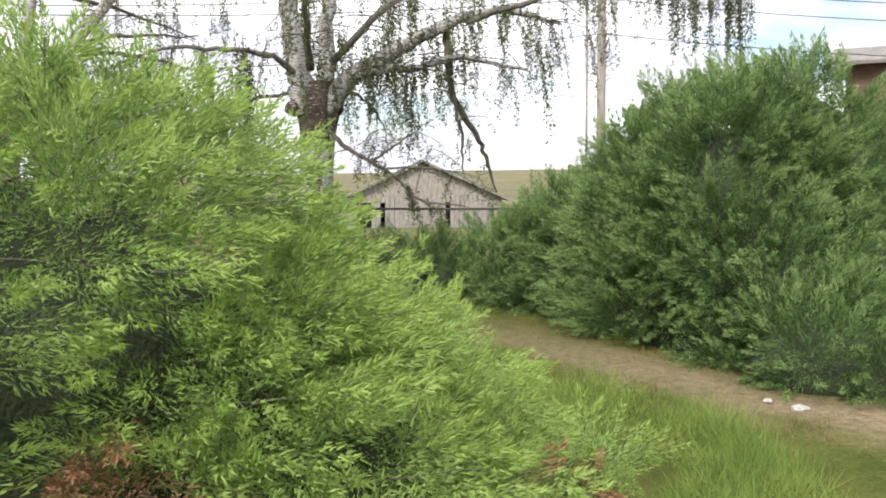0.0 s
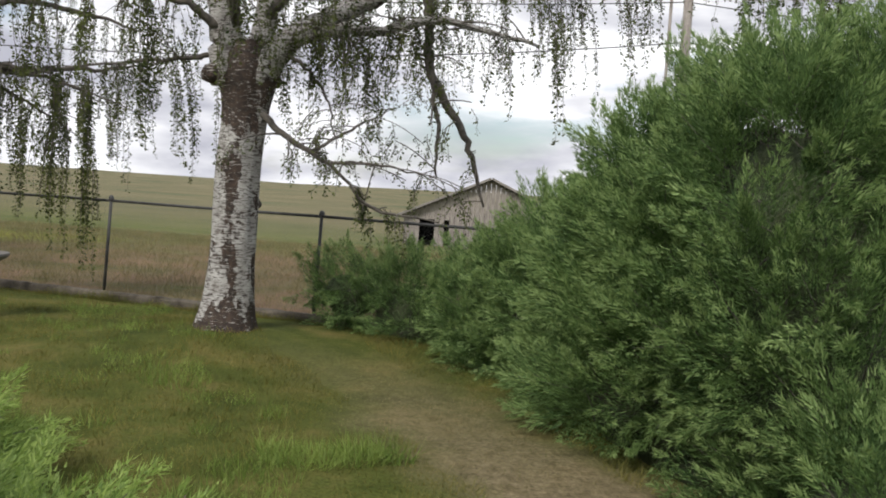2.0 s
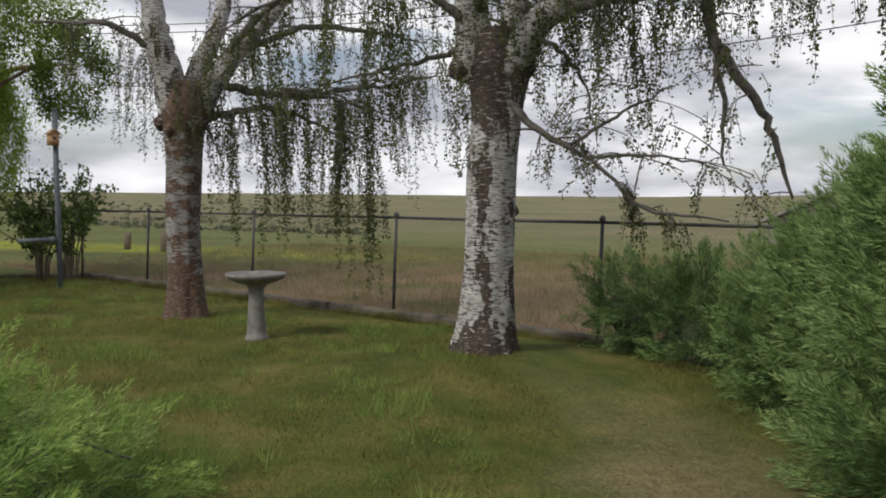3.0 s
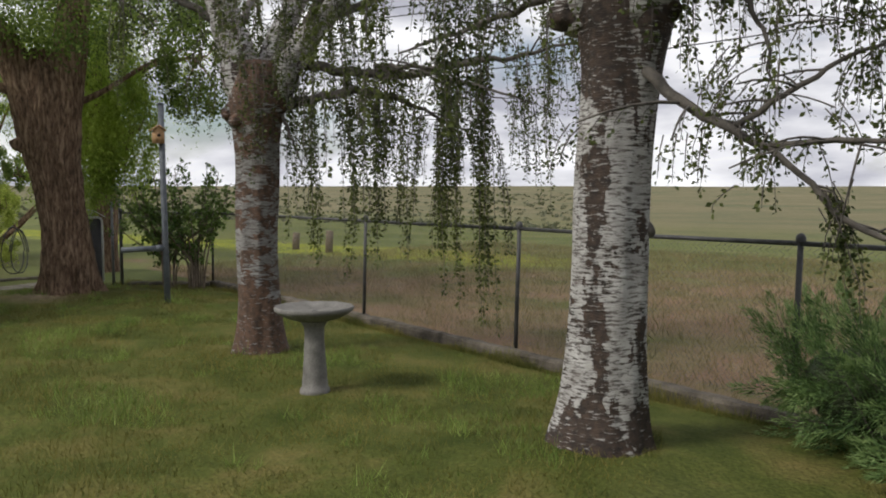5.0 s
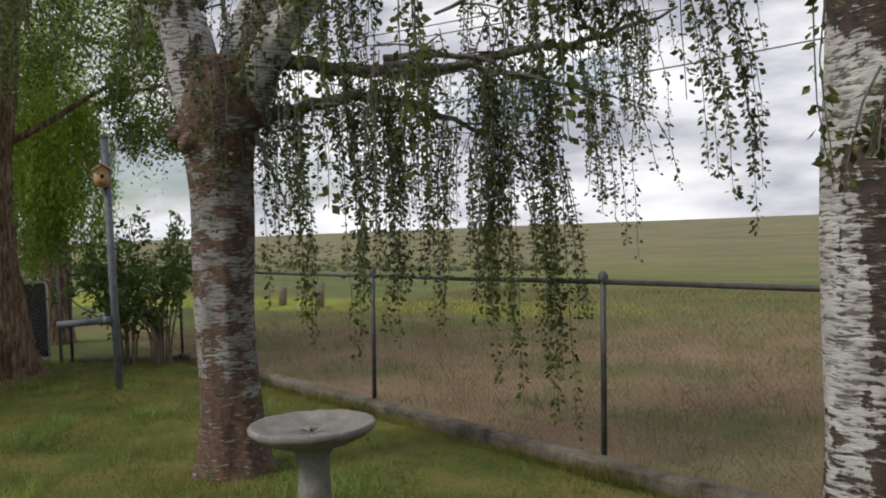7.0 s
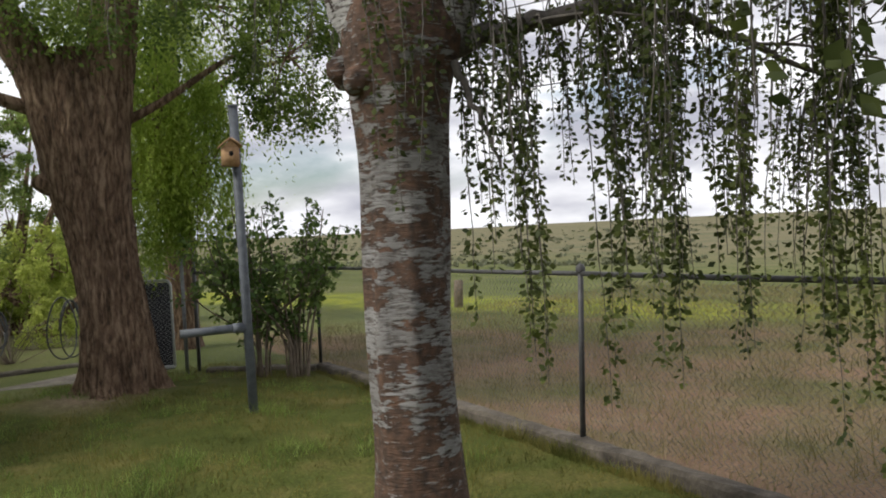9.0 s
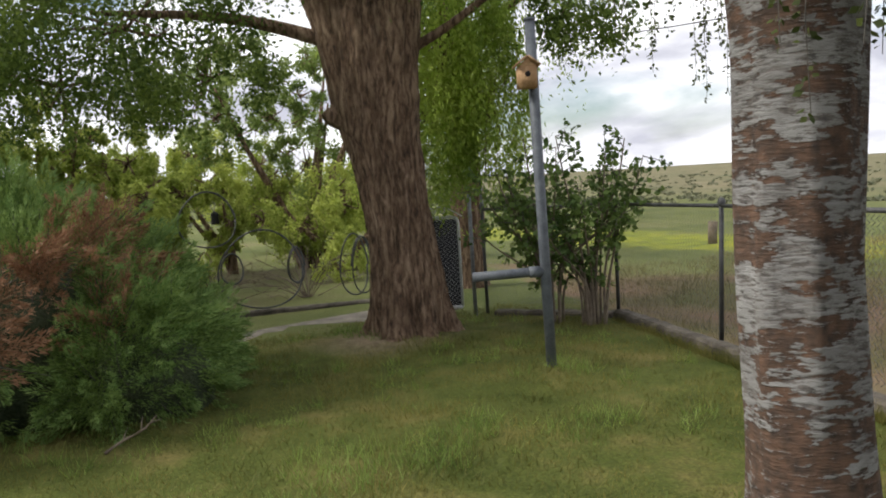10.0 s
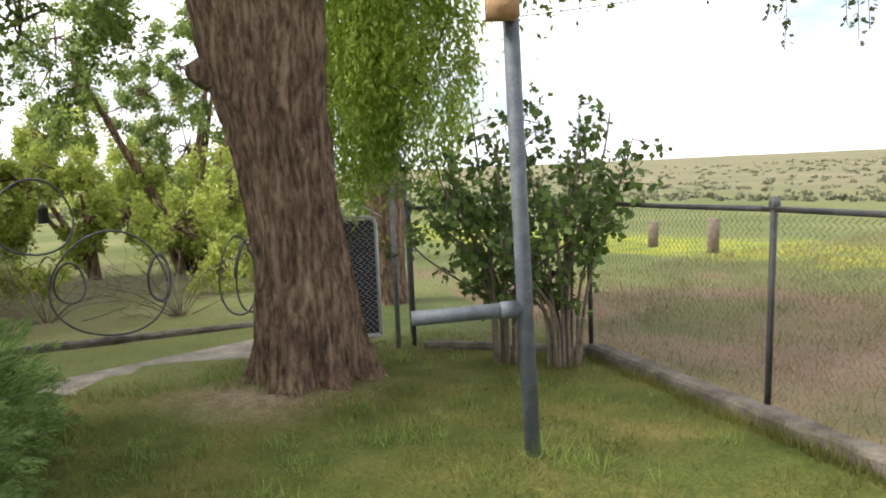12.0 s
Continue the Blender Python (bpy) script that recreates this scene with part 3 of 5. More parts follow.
def leafy_tree(name, place, label, trunk, limbs, clouds, bark, leaf, seed, size=0.09, sides=14, relief=None, hang=0.0, more=1.0):
    """A broadleaf tree: trunk and limbs as rows of x, y, z, radius, clouds as centre, radii and leaf count."""
    rng = np.random.default_rng(seed)
    tree = thing(name, place, label, "tree")
    t = smooth_line(trunk, 22 if relief else 7)
    part("trunk", tube(Buf(), t[:, :3], t[:, 3], sides, True, relief or bark_relief(0.2, 6, seed)), bark, tree)
    for rows in limbs:
        g = smooth_line(rows, 10 if relief else 6)
        part("limb", tube(Buf(), g[:, :3], g[:, 3], max(7, sides // 3), True, relief if relief and rows[0][3] > 0.12 else None), bark, tree)
    leaves = Buf()
    twigs = Buf()
    for centre, radii, count in clouds:
        leaf_cloud(leaves, np.array(centre), np.array(radii), int(count * more), size, rng, hang=hang)
        for _ in range(10):
            e = np.array(centre) + unit(rng.normal(size=3)) * radii * rng.uniform(0.3, 0.95)
            m = (np.array(centre) + e) / 2 + rng.normal(0, 0.1, 3)
            tube(twigs, smooth_line([np.array(centre), m, e], 4), np.linspace(0.018, 0.004, 9), 4, False)
    part("branching", twigs, bark, tree)
    part("crown", leaves, leaf, tree)
    return tree


S3 = math.sqrt(0.5)
# the birch by the shrubs
birch((-1.3, 11.6, 0.06),
      [(0.02, 0.0, -0.06, 0.39), (0.02, 0.0, 0.10, 0.31), (0.03, 0.02, 0.4, 0.255), (0.05, 0.03, 1.0, 0.228), (0.07, 0.06, 1.8, 0.228), (0.09, 0.10, 2.35, 0.245), (0.1, 0.12, 2.75, 0.30), (0.1, 0.12, 3.05, 0.22)],
      [
          ([(-0.05, 0.1, 2.6, 0.2), (-0.12, 0.1, 3.1, 0.17), (-0.2, 0.1, 3.7, 0.15), (-0.25, 0.2, 4.8, 0.11), (-0.35, 0.3, 6.4, 0.06), (-0.6, 0.3, 7.6, 0.02)], 12, 0.6, 1.4, LIMB_WHITE),
          ([(0.2, 0.1, 2.7, 0.15), (0.27, 0.15, 3.2, 0.12), (0.3, 0.2, 3.9, 0.1), (0.5, 0.4, 5.2, 0.07), (0.8, 0.5, 6.8, 0.02)], 14, 0.6, 1.4, LIMB_WHITE),
          ([(0.2, 0.0, 2.65, 0.17), (0.55, -0.1, 3.1, 0.13), (1.05, -0.15, 3.4, 0.11), (1.7, -0.2, 3.75, 0.09), (2.6, -0.1, 4.1, 0.06), (3.8, 0.0, 4.0, 0.02)], 46, 0.5, 1.3, LIMB_WHITE),
          ([(0.4, -0.05, 2.95, 0.07), (0.9, -0.2, 3.2, 0.06), (1.5, -0.3, 3.25, 0.05), (2.1, -0.35, 3.4, 0.04), (3.1, -0.5, 3.2, 0.015)], 34, 0.35, 1.0, LIMB_WHITE),
          ([(1.95, -0.1, 3.85, 0.06), (1.97, -0.15, 3.3, 0.055), (2.02, -0.18, 2.85, 0.05), (2.3, -0.15, 2.45, 0.045), (2.5, -0.1, 2.1, 0.035), (2.68, -0.1, 1.5, 0.012)], 8, 0.2, 0.5, TWIG),
          ([(2.0, -0.2, 2.9, 0.03), (2.08, -0.3, 2.4, 0.025), (2.1, -0.35, 1.75, 0.01)], 6, 0.2, 0.5, TWIG),
          ([(0.22, -0.05, 2.35, 0.042), (0.5, -0.15, 2.12, 0.033), (0.8, -0.25, 1.93, 0.025), (1.1, -0.3, 1.75, 0.018), (1.45, -0.35, 1.42, 0.017), (2.15, -0.4, 1.3, 0.008)], 10, 0.2, 0.6, TWIG),
          ([(0.8, -0.25, 1.95, 0.02), (1.2, -0.2, 2.2, 0.015), (1.7, 0.1, 2.5, 0.006)], 9, 0.15, 0.55, TWIG),
          ([(1.0, -0.28, 1.85, 0.018), (1.5, -0.5, 1.85, 0.013), (2.0, -0.6, 1.75, 0.006)], 9, 0.15, 0.5, TWIG),
          ([(0.4, -0.1, 3.0, 0.03), (0.75, -0.2, 2.75, 0.02), (0.95, -0.3, 2.45, 0.012), (1.05, -0.35, 2.0, 0.005)], 7, 0.15, 0.4, TWIG),
          ([(-0.2, 0.0, 3.15, 0.05), (-0.5, -0.1, 3.35, 0.04), (-1.1, -0.1, 3.42, 0.032), (-1.9, -0.1, 3.4, 0.02), (-2.7, 0.0, 3.1, 0.008)], 15, 0.5, 1.3, TWIG),
          ([(-0.2, 0.1, 2.9, 0.03), (-0.6, 0.4, 2.85, 0.025), (-1.2, 0.7, 2.8, 0.018), (-1.9, 0.9, 2.7, 0.008)], 7, 0.4, 1.0, TWIG),
          ([(0.0, -0.1, 3.2, 0.06), (-0.2, -0.9, 3.9, 0.04), (-0.4, -1.9, 4.1, 0.012)], 12, 0.5, 1.2, TWIG),
          ([(0.3, -0.1, 3.3, 0.06), (1.0, -0.9, 4.0, 0.04), (1.9, -1.9, 4.2, 0.012)], 22, 0.5, 1.4, TWIG),
          ([(2.2, -0.2, 3.9, 0.05), (3.4, -0.5, 4.3, 0.035), (4.8, -0.7, 4.7, 0.022), (6.9, -0.7, 4.6, 0.008)], 44, 0.4, 1.2, TWIG),
          ([(0.3, 0.3, 4.4, 0.06), (1.6, 0.8, 4.9, 0.04), (3.2, 1.0, 4.7, 0.012)], 26, 0.5, 1.5, TWIG),
          ([(-0.2, 0.3, 4.3, 0.06), (-1.3, 0.7, 4.8, 0.04), (-2.4, 0.9, 4.5, 0.012)], 14, 0.5, 1.4, TWIG),
      ],
      (0.977, 0.211), BIRCH_WHITE, "mature weeping birch with peeling white bark and dark scars", 3,
      [(-0.22, -0.05, 2.68, 0.10), (0.36, 0.1, 2.68, 0.09), (0.27, 0.08, 1.38, 0.055)],
      ropes=[(-0.95, -0.3, 3.4, 1.75, 7, 0.05), (-1.4, -0.3, 3.4, 1.85, 6, -0.05), (-1.85, -0.2, 3.4, 1.6, 6, -0.1), (0.7, -0.3, 3.3, 2.3, 5, 0.1), (3.2, -0.6, 3.5, 2.3, 6, 0.1), (4.2, -0.7, 4.5, 3.1, 6, 0.1), (5.2, -0.7, 4.8, 3.3, 9, 0.1), (5.6, -0.7, 4.8, 3.4, 9, 0.05), (6.2, -0.7, 4.8, 3.25, 12, 0.05), (6.45, -0.7, 4.8, 3.2, 12, 0.05)])

# the birch farther along the fence
birch((-5.72, 12.66, 0.02),
      [(0.0, 0.0, -0.06, 0.33), (0.0, 0.0, 0.15, 0.265), (0.0, 0.0, 0.5, 0.222), (-0.02, 0.0, 1.2, 0.2), (-0.02, 0.02, 1.9, 0.205), (0.0, 0.0, 2.3, 0.235), (0.03, 0.0, 2.6, 0.28), (0.03, 0.0, 2.95, 0.2)],
      [
          ([(-0.08, 0.0, 2.6, 0.2), (-0.2, 0.0, 3.1, 0.18), (-0.32, 0.0, 3.6, 0.15), (-0.45, 0.1, 4.8, 0.1), (-0.7, 0.2, 6.8, 0.03)], 10, 0.5, 1.3, LIMB_WHITE),
          ([(0.08, 0.1, 2.7, 0.13), (0.2, 0.15, 3.2, 0.12), (0.42, 0.2, 3.65, 0.11), (0.6, 0.4, 4.8, 0.08), (0.7, 0.5, 6.4, 0.02)], 10, 0.5, 1.3, LIMB_WHITE),
          ([(0.15, 0.0, 2.55, 0.17), (0.38, 0.0, 2.95, 0.14), (0.6, 0.0, 3.3, 0.13), (0.95, 0.0, 3.7, 0.11), (1.8, 0.1, 4.7, 0.07), (2.6, 0.2, 5.4, 0.02)], 16, 0.6, 1.6, LIMB_WHITE),
          ([(0.45, 0.05, 2.95, 0.06), (0.85, 0.1, 2.88, 0.05), (1.5, 0.2, 2.85, 0.045), (2.3, 0.25, 3.0, 0.03), (2.9, 0.2, 3.08, 0.02), (3.3, 0.0, 3.2, 0.008)], 20, 0.4, 1.6, TWIG),
          ([(0.25, 0.0, 2.5, 0.06), (0.6, 0.05, 2.6, 0.05), (1.05, 0.15, 2.68, 0.04), (1.7, 0.3, 2.5, 0.02), (2.3, 0.35, 2.15, 0.008)], 20, 0.4, 1.2, TWIG),
          ([(1.2, 0.1, 2.9, 0.03), (1.9, -0.3, 2.75, 0.02), (2.7, -0.6, 2.5, 0.008)], 9, 0.4, 1.2, TWIG),
          ([(0.28, -0.1, 2.42, 0.022), (0.36, -0.14, 2.2, 0.016), (0.5, -0.18, 1.9, 0.006)], 0, 0.1, 0.2, TWIG),
          ([(0.6, 0.0, 3.3, 0.05), (1.5, 0.3, 3.75, 0.04), (2.4, 0.3, 3.75, 0.03), (3.1, 0.1, 3.6, 0.01)], 12, 0.5, 1.4, TWIG),
          ([(1.2, -0.1, 2.9, 0.025), (1.7, -0.3, 2.85, 0.02), (2.1, -0.32, 2.7, 0.012), (2.5, -0.4, 2.5, 0.006)], 6, 1.0, 1.8, TWIG),
          ([(-0.15, 0.2, 3.4, 0.05), (-0.4, 2.0, 4.1, 0.035), (-0.7, 3.9, 3.9, 0.008)], 7, 1.2, 1.8, TWIG),
          ([(-0.25, 0.0, 3.3, 0.05), (-0.9, -0.1, 3.6, 0.035), (-1.8, 0.1, 3.6, 0.01)], 8, 0.4, 1.0, TWIG),
          ([(0.5, 0.0, 3.3, 0.05), (1.1, -0.8, 3.8, 0.035), (2.3, -1.5, 3.9, 0.01)], 8, 0.6, 1.5, TWIG),
          ([(0.3, 0.3, 4.6, 0.05), (1.8, 0.7, 4.6, 0.035), (3.4, 0.6, 4.2, 0.01)], 8, 0.4, 0.9, TWIG),
      ],
      (0.786, 0.618), BIRCH_BROWN, "weeping birch with flaking brown and white bark", 8,
      [(-0.24, -0.12, 2.45, 0.10), (0.0, -0.25, 2.35, 0.07)],
      ropes=[(1.93, -0.32, 2.8, 0.40, 13, 0.0), (2.26, -0.36, 2.9, 0.36, 13, 0.03), (0.62, -0.2, 2.6, 0.62, 6, 0.05), (0.9, -0.2, 2.8, 0.55, 7, 0.08), (1.22, -0.25, 2.8, 0.85, 8, 0.0), (1.45, -0.2, 2.9, 1.0, 6, 0.0),
             (2.9, -1.4, 3.3, 1.7, 5, 0.2), (3.1, -1.2, 3.4, 1.55, 7, 0.25), (0.35, -0.1, 2.6, 1.35, 5, 0.05), (-0.75, 3.8, 3.9, 1.95, 5, 0.0), (-0.45, 3.75, 3.9, 2.0, 5, 0.0), (-1.05, 3.7, 3.9, 2.2, 3, 0.0)])

# the old cottonwood near the gate
leafy_tree("cottonwood_tree", (-12.16, 14.23, 0.02), "old cottonwood with thick furrowed brown bark",
           [(-0.05, -0.03, -0.1, 0.57), (-0.05, -0.03, 0.1, 0.46), (-0.05, -0.04, 0.4, 0.39), (-0.06, -0.07, 1.0, 0.335), (-0.09, -0.14, 1.7, 0.335), (-0.12, -0.2, 2.2, 0.375), (-0.13, -0.24, 2.7, 0.39), (-0.15, -0.27, 3.1, 0.36), (-0.17, -0.30, 3.5, 0.30), (-0.18, -0.32, 3.9, 0.15)],
           [
               [(-0.11, -0.18, 1.75, 0.25), (-0.22, -0.36, 2.3, 0.25), (-0.27, -0.45, 2.8, 0.25), (-0.36, -0.62, 3.6, 0.24), (-0.5, -1.0, 4.3, 0.2), (-0.9, -1.6, 5.2, 0.14), (-1.2, -1.9, 7.0, 0.05)],
               [(-0.09, -0.16, 1.7, 0.28), (0.0, -0.14, 2.3, 0.27), (0.03, -0.10, 3.0, 0.27), (0.02, 0.05, 3.9, 0.25), (0.05, 0.15, 4.6, 0.22), (0.2, 0.4, 6.0, 0.14), (0.1, 0.5, 8.0, 0.05)],
               [(0.0, 0.0, 3.0, 0.06), (0.25, 0.5, 3.3, 0.045), (0.5, 1.2, 3.8, 0.03), (0.6, 1.8, 4.1, 0.015)],
               [(-0.2, -0.35, 3.1, 0.09), (-0.8, -1.5, 3.5, 0.06), (-1.2, -2.9, 3.6, 0.025)],
               [(-0.28, -0.48, 2.38, 0.15), (-0.36, -0.64, 2.43, 0.12), (-0.38, -0.69, 2.5, 0.08)],
           ],
           [
               ((-1.0, -2.6, 3.4), (1.2, 1.3, 0.9), 5200), ((-1.2, -4.0, 3.9), (1.3, 1.4, 1.2), 5000), ((0.1, 0.5, 6.0), (2.4, 2.4, 2.0), 6000),
               ((-0.8, -1.9, 5.2), (2.0, 2.0, 1.6), 6000), ((0.9, -0.6, 4.5), (1.5, 1.5, 0.8), 5000), ((1.0, 1.75, 3.85), (0.7, 0.7, 1.0), 4500), ((-1.6, -3.2, 2.9), (0.9, 1.2, 0.7), 3500), ((-0.5, -5.2, 4.0), (1.4, 1.4, 1.0), 4000), ((-1.9, -1.6, 3.0), (0.9, 0.9, 0.7), 1400),
           ], FURROWED, SHADE_LEAF, 11, 0.062, 128, furrows, more=1.7)

# the drooping tree behind the gate
leafy_tree("willow_tree", (-15.6, 16.85, -0.06), "bright green drooping tree behind the yard gate",
           [(0, 0, -0.1, 0.36), (0, 0, 0.3, 0.28), (0.05, 0.0, 1.5, 0.24), (0.2, -0.1, 3.0, 0.22), (0.4, -0.2, 5.0, 0.14)],
           [[(0.2, -0.1, 2.8, 0.1), (0.9, -0.6, 3.6, 0.07), (2.0, -1.3, 3.9, 0.03)], [(0.3, -0.1, 3.4, 0.1), (1.4, 0.2, 4.2, 0.06), (3.0, 0.4, 4.3, 0.02)]],
           [
               ((1.9, -1.7, 2.5), (0.75, 0.75, 1.15), 11000), ((2.3, -1.4, 3.4), (0.8, 0.8, 1.5), 14000), ((1.0, -1.4, 3.6), (1.1, 1.0, 1.5), 12000),
               ((2.6, -1.0, 2.8), (0.5, 0.5, 1.3), 9000), ((2.4, -0.8, 5.0), (1.8, 1.8, 1.4), 10000), ((0.0, 0.0, 5.5), (2.2, 2.2, 2.0), 5000),
               
           ], FURROWED, ELM_LEAF, 12, 0.068, hang=1.0, more=1.15)
# trees and thickets past the yard's end
def thicket(place, label, leaf, seed, height, spread, stems, size=0.08, low=0.25, droop=0.0):
    """A loose many-stemmed tree: leaning stems and uneven clumps of leaves with gaps between."""
    rng = np.random.default_rng(seed)
    trunks, clouds = [], []
    for k in range(stems):
        a = rng.uniform(0, 2 * math.pi)
        d = np.array([math.cos(a), math.sin(a)]) * spread * rng.uniform(0.25, 0.75)
        h = height * rng.uniform(0.6, 0.95)
        trunks.append([(*(d * 0.05), -0.1, 0.055 * height ** 0.5), (*(d * 0.3), h * 0.35, 0.045 * height ** 0.5), (*(d * 0.7), h * 0.7, 0.05), (*d, h, 0.02)])
    for k in range(int(9 * spread)):
        r = rng.uniform(0.35, 0.8) * spread * 0.42
        a, q = rng.uniform(0, 2 * math.pi), rng.uniform(0, 1) ** 0.6 * spread
        clouds.append(((math.cos(a) * q, math.sin(a) * q, height * rng.uniform(low, 1.0)), (r, r, r * rng.uniform(0.6, 1.1)), int(2600 * r)))
    return leafy_tree("yard_end_tree", place, label, trunks[0], trunks[1:], clouds, FURROWED, leaf, seed, size, hang=droop)


for k, (x, y, h, w, n, leaf, lab, low) in enumerate((
        (-19.8, 11.2, 3.3, 1.9, 3, WILLOW_LEAF, "low yellow-green willow beyond the yard", 0.3), (-23.5, 13.4, 3.0, 2.3, 3, WILLOW_LEAF, "pale willow thicket beyond the yard", 0.3),
        (-28.0, 18.5, 2.6, 2.4, 3, WILLOW_LEAF, "low willow on the far bank", 0.3), (-17.6, 8.6, 3.4, 2.0, 4, WILLOW_LEAF, "yellow-green willow behind the dark juniper", 0.3),
        (-16.9, 9.6, 6.5, 2.4, 5, SHADE_LEAF, "tall dark multi-stemmed tree behind the juniper", 0.5), (-21.0, 7.8, 7.0, 3.0, 4, SHADE_LEAF, "tall shady tree beyond the yard", 0.5),
        (-22.5, 14.9, 2.2, 1.6, 3, WILLOW_LEAF, "low yellow-green scrub past the hoops", 0.15), (-20.5, 16.6, 1.8, 1.8, 3, WILLOW_LEAF, "low pale scrub on the slope", 0.15), (-19.0, 12.2, 2.4, 1.7, 3, WILLOW_LEAF, "leafy yellow-green scrub beyond the edging", 0.15),
        (-22.0, 16.4, 5.0, 2.5, 5, PALE_LEAF, "thin pale-leaved tree beyond the willows", 0.4), (-19.0, 9.9, 3.4, 1.8, 3, WILLOW_LEAF, "bushy yellow-green willow behind the hoops", 0.2), (-21.5, 12.6, 3.0, 1.9, 3, WILLOW_LEAF, "rounded yellow-green willow on the bank", 0.2))):
    thicket((x, y, 0), lab, leaf, 40 + k, h, w, n, 0.08, low, 0.2 if leaf is WILLOW_LEAF else 0.0)


# ---- shrubs ----
def in_lump(p, lump, grow=1.0):
    (cx, cy, cz), (rx, ry, rz), turn = lump
    c, s = math.cos(radians(turn)), math.sin(radians(turn))
    d = p - [cx, cy, cz]
    return ((d[:, 0] * c + d[:, 1] * s) / (rx * grow)) ** 2 + ((-d[:, 0] * s + d[:, 1] * c) / (ry * grow)) ** 2 + (d[:, 2] / (rz * grow)) ** 2


def lump_points(lumps, per_metre, rng):
    """Points and outward directions spread over the skin of joined rounded lumps."""
    pts, dirs = [], []
    for i, lump in enumerate(lumps):
        (cx, cy, cz), (rx, ry, rz), turn = lump
        area = 4 * math.pi * (((rx * ry) ** 1.6 + (rx * rz) ** 1.6 + (ry * rz) ** 1.6) / 3) ** (1 / 1.6)
        n = int(area * per_metre)
        u = unit(rng.normal(size=(n, 3)))
        r = np.array([rx, ry, rz])
        keep = rng.uniform(size=n) < np.linalg.norm(u / r, axis=1) * r.min()
        u = u[keep]
        w = unit(u / r)
        p = u * r
        c, s = math.cos(radians(turn)), math.sin(radians(turn))
        rot = np.array([[c, s, 0], [-s, c, 0], [0, 0, 1]])
        p, w = p @ rot + [cx, cy, cz], w @ rot
        ok = p[:, 2] > 0.02
        for j, other in enumerate(lumps):
            if j != i:
                ok &= in_lump(p, other, 0.82) > 1
        pts.append(p[ok])
        dirs.append(w[ok])
    return np.concatenate(pts), np.concatenate(dirs)


def juniper(place, label, lumps, per_metre, mat, tip, seed, size=0.34, needles=110, droop=0.0, dead=(), needle=(0.075, 0.0095), flat=0.0, bough=14, seen=(0, 0), filled=0.3, relief=0.17):
    """A spreading juniper: plumes of fine sprays over the skin of its lumps, with a solid shade-coloured core inside.
    """
    rng = np.random.default_rng(seed)
    bush = thing("juniper_shrub", place, label, "shrub", "juniper shrubs")
    # Closed lumps fill the bush, coloured dark as its shaded depth.
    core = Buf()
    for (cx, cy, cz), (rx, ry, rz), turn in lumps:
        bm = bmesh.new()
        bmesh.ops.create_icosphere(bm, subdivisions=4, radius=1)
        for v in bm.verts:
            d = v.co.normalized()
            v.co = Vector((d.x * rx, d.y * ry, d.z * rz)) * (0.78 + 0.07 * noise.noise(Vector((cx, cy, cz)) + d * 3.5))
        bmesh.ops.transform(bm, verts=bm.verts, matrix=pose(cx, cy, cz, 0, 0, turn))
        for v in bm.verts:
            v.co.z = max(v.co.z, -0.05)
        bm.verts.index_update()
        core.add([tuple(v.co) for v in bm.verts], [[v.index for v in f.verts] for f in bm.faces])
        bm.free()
    part("shade_core", core, CORE, bush, "solid inner core coloured dark for the shade between the sprays")
    p, w = lump_points(lumps, per_metre, rng)
    # boughs: the skin swells round each and sinks between them
    heart = rng.permutation(len(p))[:max(20, len(p) // bough)]
    hp, reach = p[heart], rng.uniform(0.75, 1.3, len(heart))
    near = np.empty(len(p), int)
    gap = np.empty(len(p))
    for i in range(0, len(p), 2000):
        d = np.linalg.norm(p[i:i + 2000, None] - hp[None], axis=2) / reach
        near[i:i + 2000] = d.argmin(1)
        gap[i:i + 2000] = d.min(1)
    swell = np.clip(1 - (gap / 0.42) ** 2, -0.4, 1)
    shut = rng.uniform(size=len(p)) < np.where(swell < 0.05, filled, 1.0)
    p, w, near, swell = p[shut], w[shut], near[shut], swell[shut]
    shut = rng.uniform(size=len(p)) < np.where(w[:, 0] * seen[0] + w[:, 1] * seen[1] < -0.35, 0.5, 1.0)
    p, w, near, swell = p[shut], w[shut], near[shut], swell[shut]
    n = len(p)
    axis = unit(w * 0.75 + (p - hp[near]) * 1.7 + rng.normal(0, 0.22, (n, 3)) + [0, 0, 0.45 - droop])
    axis[:, 2] *= 1 - flat
    axis = unit(axis)
    length = size * rng.uniform(0.6, 1.4, n) * (0.9 + 0.25 * swell)
    start = p - axis * (length * 0.55)[:, None] + w * (swell * relief)[:, None]
    s = rng.beta(1.5, 1.2, (n, needles))
    width = 0.19 * (np.sin(np.pi * np.clip(s * 0.9 + 0.1, 0, 1)) ** 0.8) * (1 - 0.45 * s)
    radial = unit(np.cross(axis[:, None, :], rng.normal(size=(n, needles, 3))))
    r = rng.uniform(0.1, 1, (n, needles)) ** 0.6
    pos = start[:, None, :] + axis[:, None, :] * (s * length[:, None])[..., None] + radial * (r * width * length[:, None])[..., None]
    aim = axis[:, None, :] + radial * 0.42 + rng.normal(0, 0.2, (n, needles, 3))
    ln = needle[0] * rng.uniform(0.6, 1.4, (n, needles))
    wd = needle[1] * rng.uniform(0.7, 1.3, (n, needles))
    is_dead = np.zeros(n, bool)
    for x, y, z, far in dead:
        is_dead |= np.linalg.norm(p - [x, y, z], axis=1) < far * rng.uniform(0.7, 1.4, n)
    fresh = s + rng.uniform(-0.2, 0.2, s.shape) > 0.78
